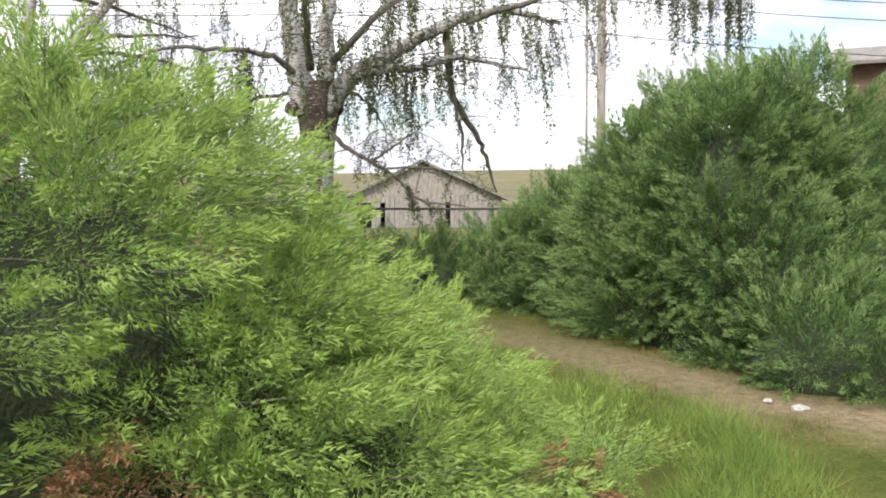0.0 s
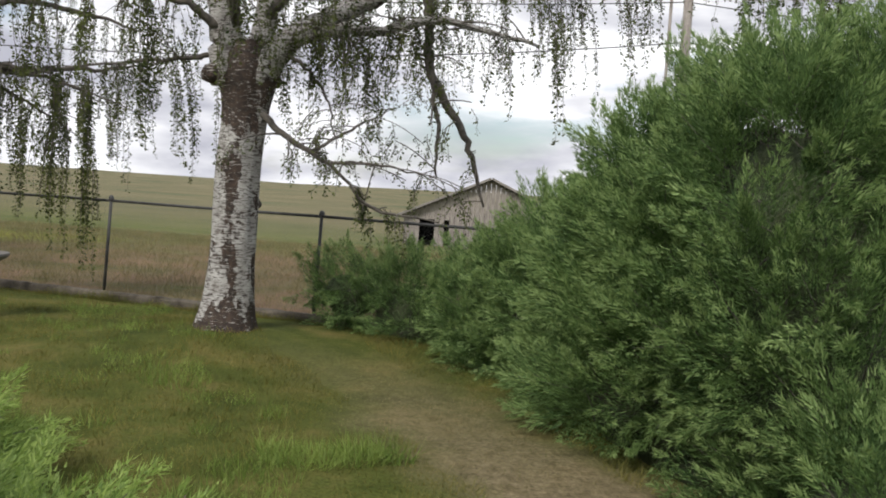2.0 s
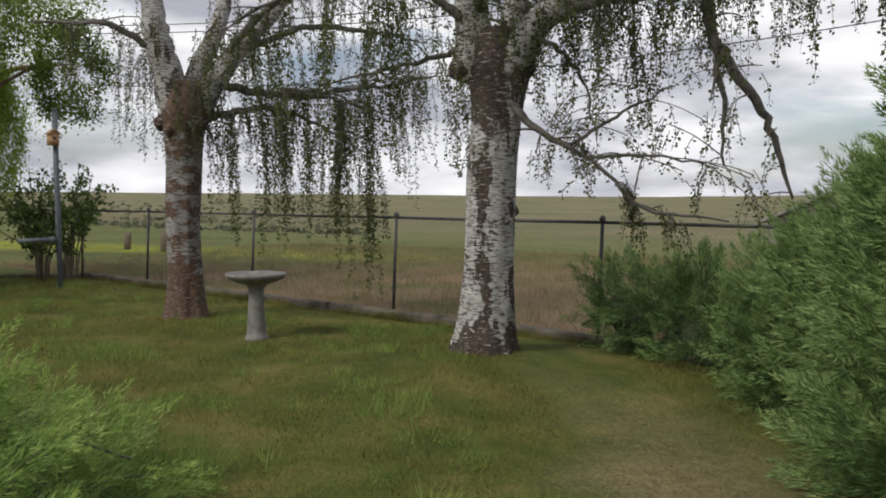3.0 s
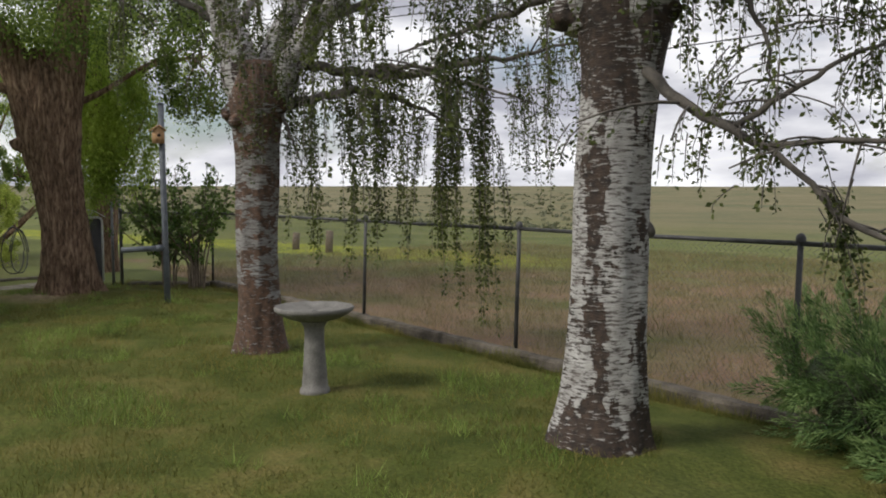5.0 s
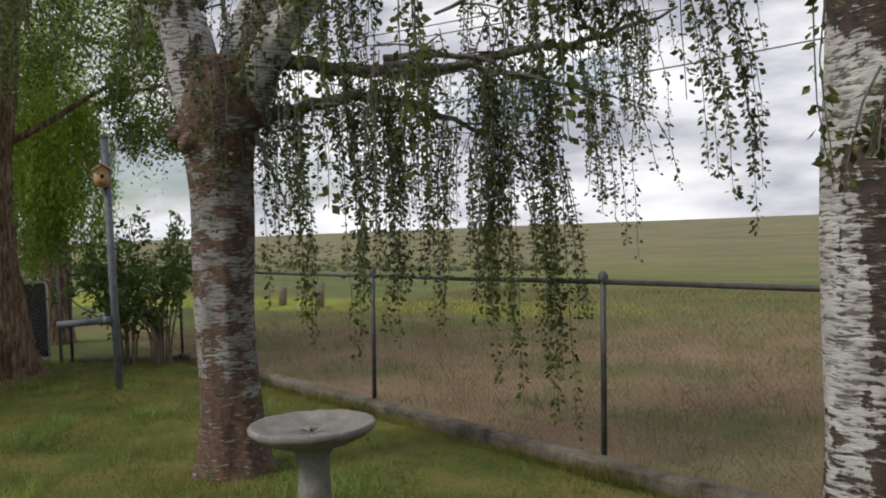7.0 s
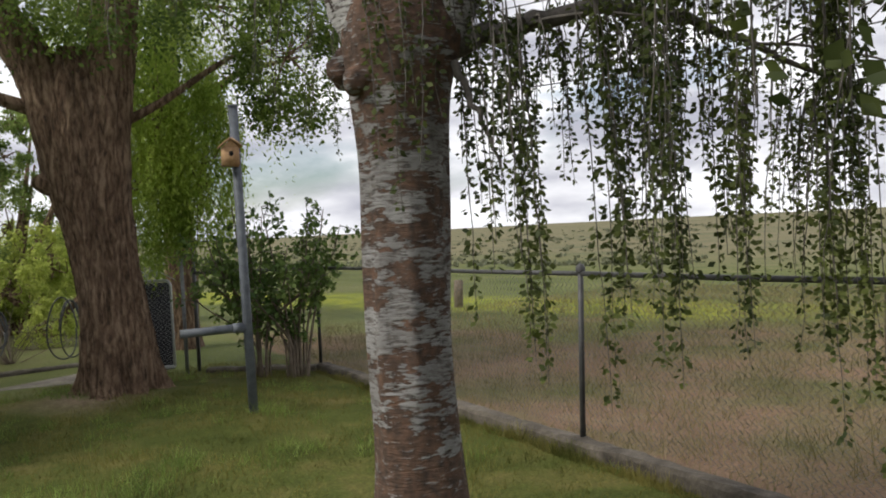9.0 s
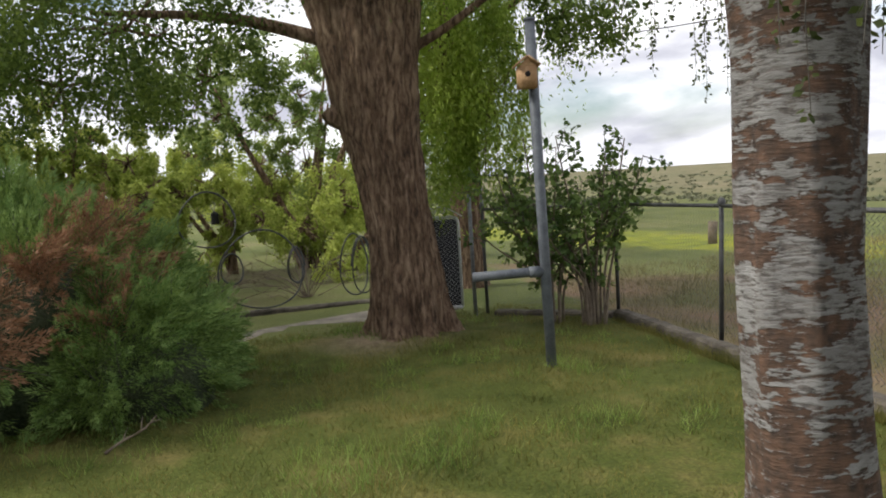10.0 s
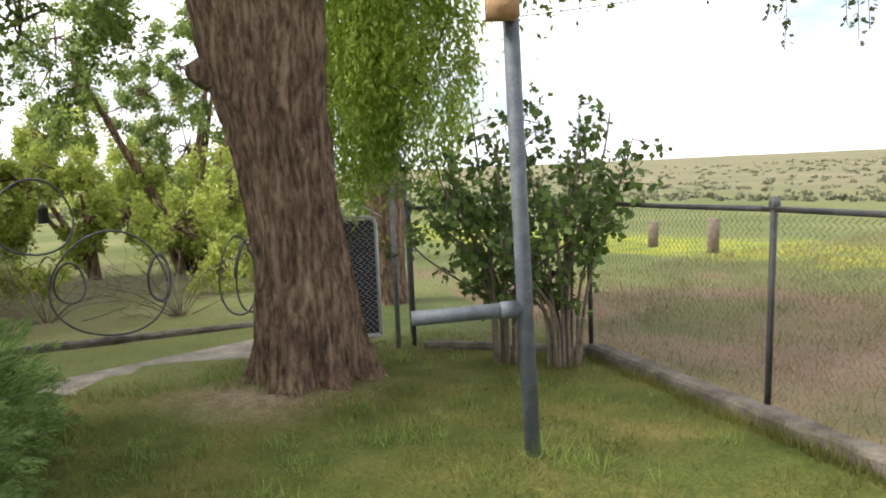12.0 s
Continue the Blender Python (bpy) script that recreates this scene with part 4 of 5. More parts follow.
    for name, m, sel in (("foliage", mat, ~is_dead[:, None] & ~fresh), ("fresh_growth", tip, ~is_dead[:, None] & fresh), ("dead_foliage", DEAD_JUNIPER, is_dead[:, None] & (s > -1))):
        if sel.any():
            b = Buf()
            spikes(b, pos[sel], aim[sel], ln[sel], wd[sel], rng)
            part(name, b, m, bush, {"dead_foliage": "rust-brown dead sprays", "fresh_growth": "paler young tips"}.get(name, ""))
    stems = Buf()
    for i in range(0, n, 6):
        a = start[i] - axis[i] * length[i] * 0.5
        q = smooth_line([a, start[i] + rng.normal(0, 0.02, 3), start[i] + axis[i] * length[i] * 0.8], 3)
        tube(stems, q, np.linspace(0.008, 0.002, len(q)), 3, False)
    part("branching", stems, TWIG, bush)
    return bush


AX = -58.0
juniper((0, 0, 0), "large blue-green juniper mound along the earth strip",
        [((3.45, 9.2, 0.95), (1.35, 1.5, 1.75), AX), ((3.25, 8.2, 0.9), (0.95, 0.95, 1.65), AX), ((4.0, 8.4, 1.95), (0.75, 0.7, 0.85), AX), ((2.65, 10.4, 0.5), (1.2, 0.95, 1.35), AX), ((1.95, 11.4, 0.4), (1.35, 0.7, 0.95), AX),
         ((0.6, 12.5, 0.25), (0.65, 0.4, 0.45), AX), ((-0.1, 12.8, 0.4), (0.42, 0.28, 0.32), 160.0),
         ((2.95, 8.2, 0.35), (1.8, 0.8, 1.2), -63.0), ((3.3, 6.45, 0.1), (0.85, 0.7, 0.5), AX)], 78, JUNIPER_DEEP, TIP_DEEP, 5, 0.52, 225, 0.1, (), (0.046, 0.0088), 0.0, 20, (-0.8, -0.6), 0.85, 0.22)
juniper((0, 0, 0), "dark juniper standing beyond the chain-link panel",
        [((6.3, 9.7, 1.0), (1.2, 1.1, 1.7), AX), ((7.4, 9.0, 0.8), (1.1, 1.0, 1.4), AX)], 50, JUNIPER_DEEP, TIP_DEEP, 15, 0.55, 120, 0.1, (), (0.055, 0.012), 0.0, 20, (-0.7, -0.7), 0.85, 0.22)
juniper((0, 0, 0), "feathery bright green juniper sprawling over the lawn",
        [((-2.35, 3.4, 0.55), (1.6, 1.5, 1.6), 0.0), ((-1.25, 3.4, 0.25), (1.1, 1.3, 0.92), 0.0), ((-0.85, 3.2, 0.0), (0.85, 1.4, 0.42), 0.0), ((-2.1, 6.0, 0.1), (0.85, 1.1, 0.6), 0.0),
         ((-0.9, 5.1, 0.0), (1.05, 1.4, 0.32), 20.0), ((-0.05, 4.7, -0.02), (0.8, 1.1, 0.22), 10.0), ((-1.9, 6.8, -0.05), (0.7, 0.9, 0.24), 0.0)],
        88, JUNIPER_BRIGHT, TIP_BRIGHT, 6, 0.56, 225, 0.42, ((-1.45, 1.95, 0.75, 0.3), (-1.7, 2.0, 0.35, 0.28), (0.0, 3.2, 0.3, 0.25)), (0.038, 0.0078), 0.55, 18, (0.6, -0.6), 0.8, 0.2)
juniper((0, 0, 0), "dark juniper with rust-brown dead tips by the lawn",
        [((-11.7, 9.9, 0.4), (1.55, 1.85, 1.25), 0.0), ((-10.9, 11.15, 0.15), (0.7, 0.75, 0.65), 0.0), ((-12.0, 11.55, 0.1), (0.7, 0.6, 0.5), 0.0)], 66, JUNIPER_DARK, TIP_DARK, 9, 0.50, 200, 0.35,
        ((-10.9, 11.03, 1.42, 0.42), (-11.0, 11.35, 1.31, 0.3), (-10.3, 10.33, 1.02, 0.42), (-10.4, 10.78, 1.06, 0.25), (-11.2, 12.03, 1.01, 0.3), (-11.2, 12.42, 0.48, 0.26), (-10.0, 10.55, 0.52, 0.22), (-9.9, 10.3, 0.23, 0.25), (-10.0, 10.85, 0.55, 0.15)),
        (0.046, 0.0098), 0.2, 18, (0.9, 0.2), 0.65, 0.22)

juniper((0, 0, 0), "small heap of dead rust-brown juniper sprays on the grass", [((0.2, 3.85, 0.0), (0.24, 0.2, 0.12), 20.0)], 150, DEAD_JUNIPER, DEAD_JUNIPER, 10, 0.22, 120, 0.3, (), (0.04, 0.008), 0.6, 8, (0, 0), 1.0)


def lilac(place, label, seed):
    """An upright shrub of several stems with broad leaves."""
    rng = np.random.default_rng(seed)
    bush = thing("lilac_shrub", place, label, "shrub")
    leaves, stems = Buf(), []
    for k in range(15):
        a = rng.uniform(0, 2 * math.pi)
        h = rng.uniform(1.1, 2.1)
        out = rng.uniform(0.3, 1.05) * (1.6 - 0.42 * h)
        tip = np.array([math.cos(a) * out, math.sin(a) * out, h])
        foot = np.array([math.cos(a), math.sin(a), 0]) * rng.uniform(0.03, 0.14)
        line = smooth_line([foot - [0, 0, 0.05], foot * 1.6 + [0, 0, h * 0.4], tip * [0.8, 0.8, 0.8], tip], 5)
        stems.append((line, rng.uniform(0.012, 0.024)))
        for _ in range(9):
            q = along(line, rng.uniform(0.34, 1.0))
            d = unit(rng.normal(size=3) + [0, 0, 0.2])
            e = q + d * rng.uniform(0.12, 0.34)
            stems.append((np.array([q, (q + e) / 2 + [0, 0, 0.02], e]), 0.005))
            m = 15
            p = q + (e - q) * rng.uniform(0.2, 1.05, (m, 1)) + rng.normal(0, 0.035, (m, 3))
            s = 0.072 * rng.uniform(0.6, 1.3, m)
            kites(leaves, p, rng.normal(size=(m, 3)) + [0, 0, -0.3], s, s * 0.75, rng, 0.07)
    for line, r in stems:
        if r > 0.01:
            part("stem", tube(Buf(), line, np.linspace(r, 0.005, len(line)), 6), LILAC_BARK, bush)
    fine = Buf()
    for line, r in stems:
        if r <= 0.01:
            tube(fine, line, [0.006, 0.004, 0.002], 4, False)
    part("branching", fine, TWIG, bush)
    part("leaves", leaves, LILAC_LEAF, bush)


lilac((-11.75, 15.75, 0), "upright lilac bush with broad dark leaves in the fence corner", 21)
lilac((-11.25, 15.95, 0), "leafy lilac bush against the chain-link fence", 22)


# ---- the fence ----
def fence_bay(name, a, b, label, rail_z=1.30, low=0.12, mesh_wire=True, first=True, last=True, group="chain-link fence", lean=0.0):
    """One run of chain-link from a to b: posts, top rail and woven wires."""
    a, b = np.array([*a, 0.0]), np.array([*b, 0.0])
    run = np.linalg.norm(b - a)
    ang = math.degrees(math.atan2(b[1] - a[1], b[0] - a[0]))
    bay = thing(name, (a[0], a[1], 0), label, "fence", group, turn=ang)
    for x, wanted in ((0.0, first), (run, last)):
        if wanted:
            post = part("post", tube(Buf(), [(x, 0.0, low - 0.1), (x + lean * 0.5, 0.0, 0.7), (x + lean, 0.0, rail_z + 0.035)], 0.021, 12), DARK_STEEL if mesh_wire else GALVANISED, bay)
            cap = lathe(Buf(), [(0.034, rail_z + 0.01), (0.036, rail_z + 0.04), (0.024, rail_z + 0.065), (0.001, rail_z + 0.075)], 12)
            cap.v[0] = cap.v[0] + [x + lean, 0, 0]
            part("post_cap", cap, DARK_STEEL, post)
    part("top_rail", tube(Buf(), [(0, 0.0, rail_z), (run / 2, 0.0, rail_z - 0.006), (run, 0.0, rail_z)], 0.019, 10), DARK_STEEL if mesh_wire else GALVANISED, bay)
    wires = Buf()
    cell = 0.055
    zs = np.arange(low + 0.02, rail_z - 0.01, cell / 2)
    for k in range(int(run / cell)):
        x = (k + 0.5) * cell + np.where(np.arange(len(zs)) % 2 == 0, -cell / 2, cell / 2)
        y = np.where(np.arange(len(zs)) % 2 == 0, 0.004, -0.004) + 0.028
        tube(wires, np.stack([x, y, zs], -1), 0.0025, 3, False)
    part("woven_wire", wires, WIRE if mesh_wire else GALVANISED, bay)
    return bay


def kerb(a, b, width=0.13, top=0.11, label="weathered concrete kerb under the fence"):
    """A cast concrete kerb from a to b with uneven edges."""
    a, b = np.array([*a, 0.0]), np.array([*b, 0.0])
    run = np.linalg.norm(b - a)
    n = int(run / 0.12)
    rng = np.random.default_rng(int(run * 100))
    ring = np.array([(-width / 2, -0.2), (-width / 2 - 0.008, top - 0.03), (-width / 2 + 0.012, top - 0.004), (0, top), (width / 2 - 0.012, top - 0.004), (width / 2, top - 0.03), (width / 2, -0.2)])
    x = np.linspace(0, run, n)
    v = np.zeros((n, len(ring), 3))
    v[:, :, 0] = x[:, None]
    v[:, :, 1:] = ring[None] + rng.normal(0, 0.005, (n, len(ring), 2))
    m = len(ring)
    i = np.arange(n - 1)[:, None] * m
    j = np.arange(m - 1)[None]
    q = np.stack([i + j, i + m + j, i + m + j + 1, i + j + 1], -1).reshape(-1, 4)
    ends = [[0, k, k + 1] for k in range(1, m - 1)] + [[(n - 1) * m, (n - 1) * m + k + 1, (n - 1) * m + k] for k in range(1, m - 1)]
    ob = new("kerb", Buf().add(v.reshape(-1, 3), np.vstack([q[:, [0, 1, 2]], q[:, [0, 2, 3]], ends])).mesh("kerb", KERB, False))
    ob.matrix_world = pose(a[0], a[1], 0, 0, 0, math.degrees(math.atan2(b[1] - a[1], b[0] - a[0])))
    return tagged(ob, label, "kerb", kind="structure")


posts = [(-11.50, 16.48), (-9.33, 15.87), (-6.385, 14.92), (-3.51, 14.05), (-0.58, 13.14), (2.33, 12.22), (5.24, 11.3), (8.15, 10.38)]
for k in range(len(posts) - 1):
    fence_bay("chain_link_fence", posts[k], posts[k + 1], "weathered chain-link fence bay on a concrete kerb", lean=(0.02, 0.10, 0.075, 0.06, 0.04, 0.03, 0.03)[k], last=k == len(posts) - 2)
fence_bay("chain_link_fence", (4.75, 8.2), (5.3, 5.9), "bright galvanised chain-link panel beside the juniper", 1.30, mesh_wire=False)
kerb((-11.45, 16.46), (8.2, 10.36))
fence_bay("chain_link_fence", (-12.90, 15.57), (-11.56, 16.46), "short chain-link bay beside the gate", first=True, last=False)
kerb((-12.8, 15.64), (-11.56, 16.46), 0.14, 0.07)
post = thing("gate_post", (-12.99, 15.45, 0), "slim galvanised gate post", "post")
part("shaft", tube(Buf(), [(0, 0, -0.1), (0, 0, 0.8), (0, 0, 1.5)], 0.024, 12), GALVANISED, post)
post = thing("gate_post", (-13.55, 15.95, 0), "tall thin galvanised pole beside the open gate", "post")
part("shaft", tube(Buf(), [(0, 0, -0.1), (0, 0, 0.8), (0, 0, 1.66)], 0.02, 12), GALVANISED, post)


def gate(place, turn):
    """A tube-framed chain-link gate leaf with a scroll on its top rail."""
    g = thing("yard_gate", place, "open chain-link yard gate with scrolled top and dark screen", "gate", turn=turn)
    w, lo, hi = 0.92, 0.06, 1.22
    c = 0.07
    loop = [(0, 0, lo), (0, 0, hi - c), (c * 0.3, 0, hi - c * 0.3), (c, 0, hi), (w - c, 0, hi), (w - c * 0.3, 0, hi - c * 0.3), (w, 0, hi - c), (w, 0, lo)]
    part("frame", tube(Buf(), np.array(loop), 0.019, 10), GATE_STEEL, g)
    part("bottom_rail", tube(Buf(), [(0, 0, lo), (w, 0, lo)], 0.022, 10), GATE_STEEL, g)
    for side in (-1, 1):
        curl = [(0.0, 0.02), (0.03, 0.11), (0.09, 0.135), (0.14, 0.09), (0.12, 0.045), (0.085, 0.06), (0.09, 0.085)]
        sweep = [(0.09, 0.135), (0.17, 0.11), (0.26, 0.06), (0.36, 0.0)]
        for line in (curl, sweep):
            part("scroll", tube(Buf(), smooth_line([(w - 0.30 + side * x, 0, hi + z) for x, z in line], 5), 0.008, 6), GATE_STEEL, g)
    wires = Buf()
    zs = np.arange(lo, hi, 0.03)
    for k in range(15):
        tube(wires, np.stack([(k + 0.5) * 0.06 + np.where(np.arange(len(zs)) % 2 == 0, -0.03, 0.03), np.full(len(zs), -0.02), zs], -1), 0.0055, 3, False)
    part("woven_wire", wires, GATE_STEEL, g)
    part("screen", block(Buf(), 0.02, w - 0.02, 0.018, 0.024, lo + 0.02, hi - 0.03, 0.002), DARK_SCREEN, g)
    return g


gate((-13.92, 14.74, 0), 56)


# ---- loose things in the yard ----
def bird_bath(place):
    b = thing("bird_bath", place, "grey cast-stone bird bath on a round pedestal", "bird bath")
    part("pedestal", lathe(Buf(), [(0.001, -0.06), (0.125, -0.06), (0.125, 0.0), (0.118, 0.02), (0.108, 0.03), (0.102, 0.10), (0.09, 0.28), (0.08, 0.46), (0.084, 0.53), (0.11, 0.57), (0.13, 0.582), (0.001, 0.583)], 36, 0.0012), STONE, b)
    part("basin", lathe(Buf(), [(0.001, 0.584), (0.12, 0.585), (0.20, 0.60), (0.28, 0.635), (0.318, 0.663), (0.328, 0.675), (0.328, 0.696), (0.32, 0.703), (0.302, 0.698), (0.25, 0.674), (0.16, 0.655), (0.001, 0.648)], 48, 0.0012), STONE, b)
    return b


bird_bath((-4.02, 11.8, 0.03))

pole = thing("clothesline_pole", (-9.62, 14.25, 0), "blue-grey steel clothesline pole standing on the lawn", "pole")
shaft = part("shaft", tube(Buf(), [(0, 0, -0.15), (-0.015, -0.01, 1.2), (-0.03, -0.02, 2.92)], 0.043, 20), POLE_PAINT, pole)
part("shaft_cap", tube(Buf(), [(-0.03, -0.02, 2.91), (-0.03, -0.02, 2.935)], 0.048, 20), POLE_PAINT, shaft)
part("arm", tube(Buf(), [(-0.01, -0.01, 0.87), (-0.28, -0.55, 0.855)], 0.04, 16), POLE_PAINT, pole)
part("arm_collar", tube(Buf(), [(-0.03, -0.05, 0.869), (-0.07, -0.13, 0.867)], 0.047, 16), POLE_PAINT, pole)


def birdhouse(place, turn):
    """A small nest box: four walls, a pitched roof, a dark disc as the entrance hole and a perch."""
    h = thing("birdhouse", place, "small tan wooden birdhouse fixed to the pole", "birdhouse", turn=turn)
    part("box", block(Buf(), -0.075, 0.075, -0.08, 0.06, 0.0, 0.17, 0.004), FRESH_WOOD, h)
    for s in (-1, 1):
        roof = block(Buf(), 0, 0.125, -0.11, 0.08, 0, 0.014, 0.003)
        v = roof.v[0]
        c, z = math.cos(radians(38)), math.sin(radians(38))
        roof.v[0] = np.stack([s * (v[:, 0] * c + v[:, 2] * z), v[:, 1], 0.245 - v[:, 0] * z + v[:, 2] * c], -1)
        part("roof_board", roof, FRESH_WOOD, h)
    gable = Buf().add([(-0.075, y, 0.168) for y in (-0.079, 0.059)] + [(0.075, y, 0.168) for y in (-0.079, 0.059)] + [(0, y, 0.238) for y in (-0.079, 0.059)],
                      [(0, 2, 4), (1, 5, 3), (0, 4, 5), (0, 5, 1), (2, 3, 5), (2, 5, 4)])
    part("gable", gable, FRESH_WOOD, h, smooth=False)
    # No opening is cut: a near-black disc stands for the shade in it.
    part("entrance_disc", tube(Buf(), [(0, -0.0835, 0.11), (0, -0.078, 0.11)], 0.022, 18), DARK_GAP, h, "dark disc painted as the shaded entrance hole")
    part("perch", tube(Buf(), [(0, -0.078, 0.06), (0, -0.12, 0.06)], 0.005, 8), FRESH_WOOD, h)


birdhouse((-9.60, 14.14, 2.36), 65)


def hoop(place, radius, turn, tilt, squash=1.0, turns=1.0):
    """A ring of dark bent wire, slightly out of true."""
    h = thing("wire_hoop", place, "dark bent wire hoop standing at the garden edge", "hoop", "wire hoops")
    a = np.linspace(0, 2 * math.pi * turns, int(44 * turns))
    r = radius * (1 + 0.04 * np.sin(3 * a + place[0]))
    p = np.stack([r * np.cos(a) * squash, 0.03 * np.sin(2 * a) + 0.02 * a, radius + r * np.sin(a)], -1)
    ob = part("ring", tube(Buf(), p, 0.012, 6), DARK_STEEL, h)
    h.matrix_world = pose(*place, tilt, 0, turn)


for place, radius, turn, tilt, squash, rounds in (
        ((-15.3, 12.77, 0.98), 0.37, 78, 0, 1.0, 1.0),
        ((-15.3, 13.45, 0.08), 0.54, 78, 0, 1.05, 1.0),
        ((-15.25, 13.94, 0.39), 0.25, 78, 0, 0.44, 2.0),
        ((-15.4, 14.85, 0.1), 0.45, 78, 0, 0.45, 1.0),
        ((-15.5, 15.03, 0.1), 0.42, 78, 0, 0.36, 1.5),
        ((-15.45, 13.09, 0.45), 0.21, 78, 0, 0.7, 1.0)):
    hoop(place, radius, turn, tilt, squash, rounds)
lantern = thing("hanging_lantern", (-15.27, 12.87, 1.3), "small dark lantern hanging from a wire hoop", "lantern")
part("body", lathe(Buf(), [(0.001, 0.0), (0.05, 0.0), (0.055, 0.02), (0.048, 0.12), (0.055, 0.13), (0.02, 0.17), (0.001, 0.175)], 14), DARK_GAP, lantern)
part("hanger", tube(Buf(), smooth_line([(0, 0, 0.17), (0.02, 0, 0.24), (0, 0, 0.3)]), 0.004, 5), DARK_STEEL, lantern)

kerb((-15.8, 12.3), (-15.2, 15.2), 0.12, 0.06, "low edging along the end of the yard")
slab = new("pavement", block(Buf(), -0.45, 0.45, -1.9, 1.9, -0.12, 0.022, 0.01).mesh("pavement", CONCRETE, False))
slab.matrix_world = pose(-13.75, 13.75, 0, 0, 0, 14)
tagged(slab, "pale concrete walk leading to the gate", "walk", kind="structure")


def stone(place, size, label, mat=PALE_STONE, seed=0):
    bm = bmesh.new()
    bmesh.ops.create_icosphere(bm, subdivisions=3, radius=1)
    for v in bm.verts:
        f = 1 + 0.35 * noise.noise(v.co * 1.6 + Vector((seed, 0, 0)))
        v.co = Vector((v.co.x * size[0], v.co.y * size[1], v.co.z * size[2])) * f
    me = bpy.data.meshes.new("stone")
    bm.to_mesh(me)
    bm.free()
    me.materials.append(mat)
    ob = new("stone", me)
    ob.location = place
    tagged(ob, label, "stone")


def bare_shrub(place, label, seed):
    """A leafless shrub: a fan of thin forking branches."""
    rng = np.random.default_rng(seed)
    sh = thing("bare_shrub", place, label, "shrub")
    for k in range(22):
        d = unit(np.array([rng.normal(0, 0.5), rng.normal(0, 0.9), rng.uniform(0.25, 0.9)]))
        n = rng.uniform(0.6, 1.5)
        line = smooth_line([(0, 0, -0.05), d * n * 0.4 + rng.normal(0, 0.05, 3), d * n * 0.75 + [0, 0, -0.03], d * n + [0, 0, -0.12]], 4)
        br = part("branch", tube(Buf(), line, np.linspace(0.009, 0.002, len(line)), 5), LILAC_BARK, sh)
        fork = Buf()
        for _ in range(4):
            q = along(line, rng.uniform(0.35, 0.95))
            e = q + unit(d + rng.normal(0, 0.6, 3)) * rng.uniform(0.2, 0.5)
            tube(fork, [q, (q + e) / 2 + rng.normal(0, 0.02, 3), e], [0.004, 0.003, 0.0015], 4, False)
        part("fork", fork, LILAC_BARK, br)


def dead_branch(place, turn, label):
    """A fallen branch with a few side twigs."""
    d = thing("dead_branch", place, label, "branch", turn=turn)
    main = smooth_line([(0, 0, 0.0), (0.12, 0.03, 0.05), (0.25, -0.01, 0.11), (0.36, 0.03, 0.18)], 5)
    part("stem", tube(Buf(), main, np.linspace(0.012, 0.004, len(main)), 6), LILAC_BARK, d)
    for s, dx, dy, dz in ((0.35, 0.06, 0.09, 0.06), (0.5, 0.08, -0.08, 0.05), (0.65, 0.03, 0.07, 0.08), (0.8, 0.08, -0.04, 0.03)):
        q = along(main, s)
        part("twig", tube(Buf(), [q, q + [dx * 0.5, dy * 0.5, dz * 0.7], q + [dx, dy, dz]], [0.006, 0.004, 0.002], 5), LILAC_BARK, d)


dead_branch((-9.75, 10.75, 0.0), 95, "grey dead branch sticking out under the dark juniper")
dead_branch((1.25, 6.05, 0.0), 40, "short dry broken stems beside the earth strip")
dead_branch((0.0, 5.4, 0.28), 80, "bare dead twig poking out of the low juniper")
bare_shrub((-16.8, 14.6, 0), "leafless tangle of thin brown branches behind the cottonwood", 51)
bare_shrub((-17.6, 13.2, 0), "bare grey-brown shrub beyond the yard edging", 52)
stone((2.6, 5.6, 0.012), (0.07, 0.05, 0.026), "flat pale stone lying on the earth strip", seed=1)
stone((2.47, 5.85, 0.01), (0.035, 0.03, 0.018), "small pale stone on the earth strip", seed=5)


# ---- beyond the yard ----
def barn(place, turn):
    """A low weathered barn with its gable to the yard: boarded wall, open doorways, pitched roof with overhang."""
    b = thing("barn", place, "low weathered grey barn with dark open doorways", "barn", turn=turn)
    half, eave, peak, deep = 4.6, 2.0, 4.1, 9.0
    boards = 34
    gaps = ((-3.9, -2.9), (-2.55, -2.2), (1.35, 1.65))
    w = 2 * half / boards
    for k in range(boards):
        x0 = -half + k * w
        xm = x0 + w / 2
        top = eave + (peak - eave) * (1 - abs(xm) / half) - 0.05
        low = 0.0
        if any(g0 < xm < g1 for g0, g1 in gaps):
            low = 1.75
        part("board", block(Buf(), x0 + 0.008, x0 + w - 0.008, -0.02 - 0.01 * (k % 3), 0.02, low - 0.2 * (low == 0), top, 0), WOOD_GREY, b, smooth=False)
    for s in (-1, 1):
        part("side_wall", block(Buf(), s * half - 0.06, s * half + 0.06, 0.05, deep, -0.2, eave, 0), WOOD_GREY, b, smooth=False)
        n = math.hypot(half + 0.5, (peak - eave) * (half + 0.5) / half)
        roof = block(Buf(), 0, n, -0.5, deep + 0.4, 0, 0.12, 0)
        v = roof.v[0]
        c, z = (half + 0.5) / n, (peak - eave) * (half + 0.5) / half / n
        roof.v[0] = np.stack([s * (v[:, 0] * c + v[:, 2] * z), v[:, 1], peak - v[:, 0] * z + v[:, 2] * c], -1)
        part("roof", roof, ROOFING, b, smooth=False)
    # Coloured near-black so the shade inside shows through the doorways.
    part("back_wall", block(Buf(), -half, half, deep - 0.1, deep, -0.2, eave, 0), DARK_GAP, b, smooth=False)


barn((3.4, 50.0, -1.45), -3)


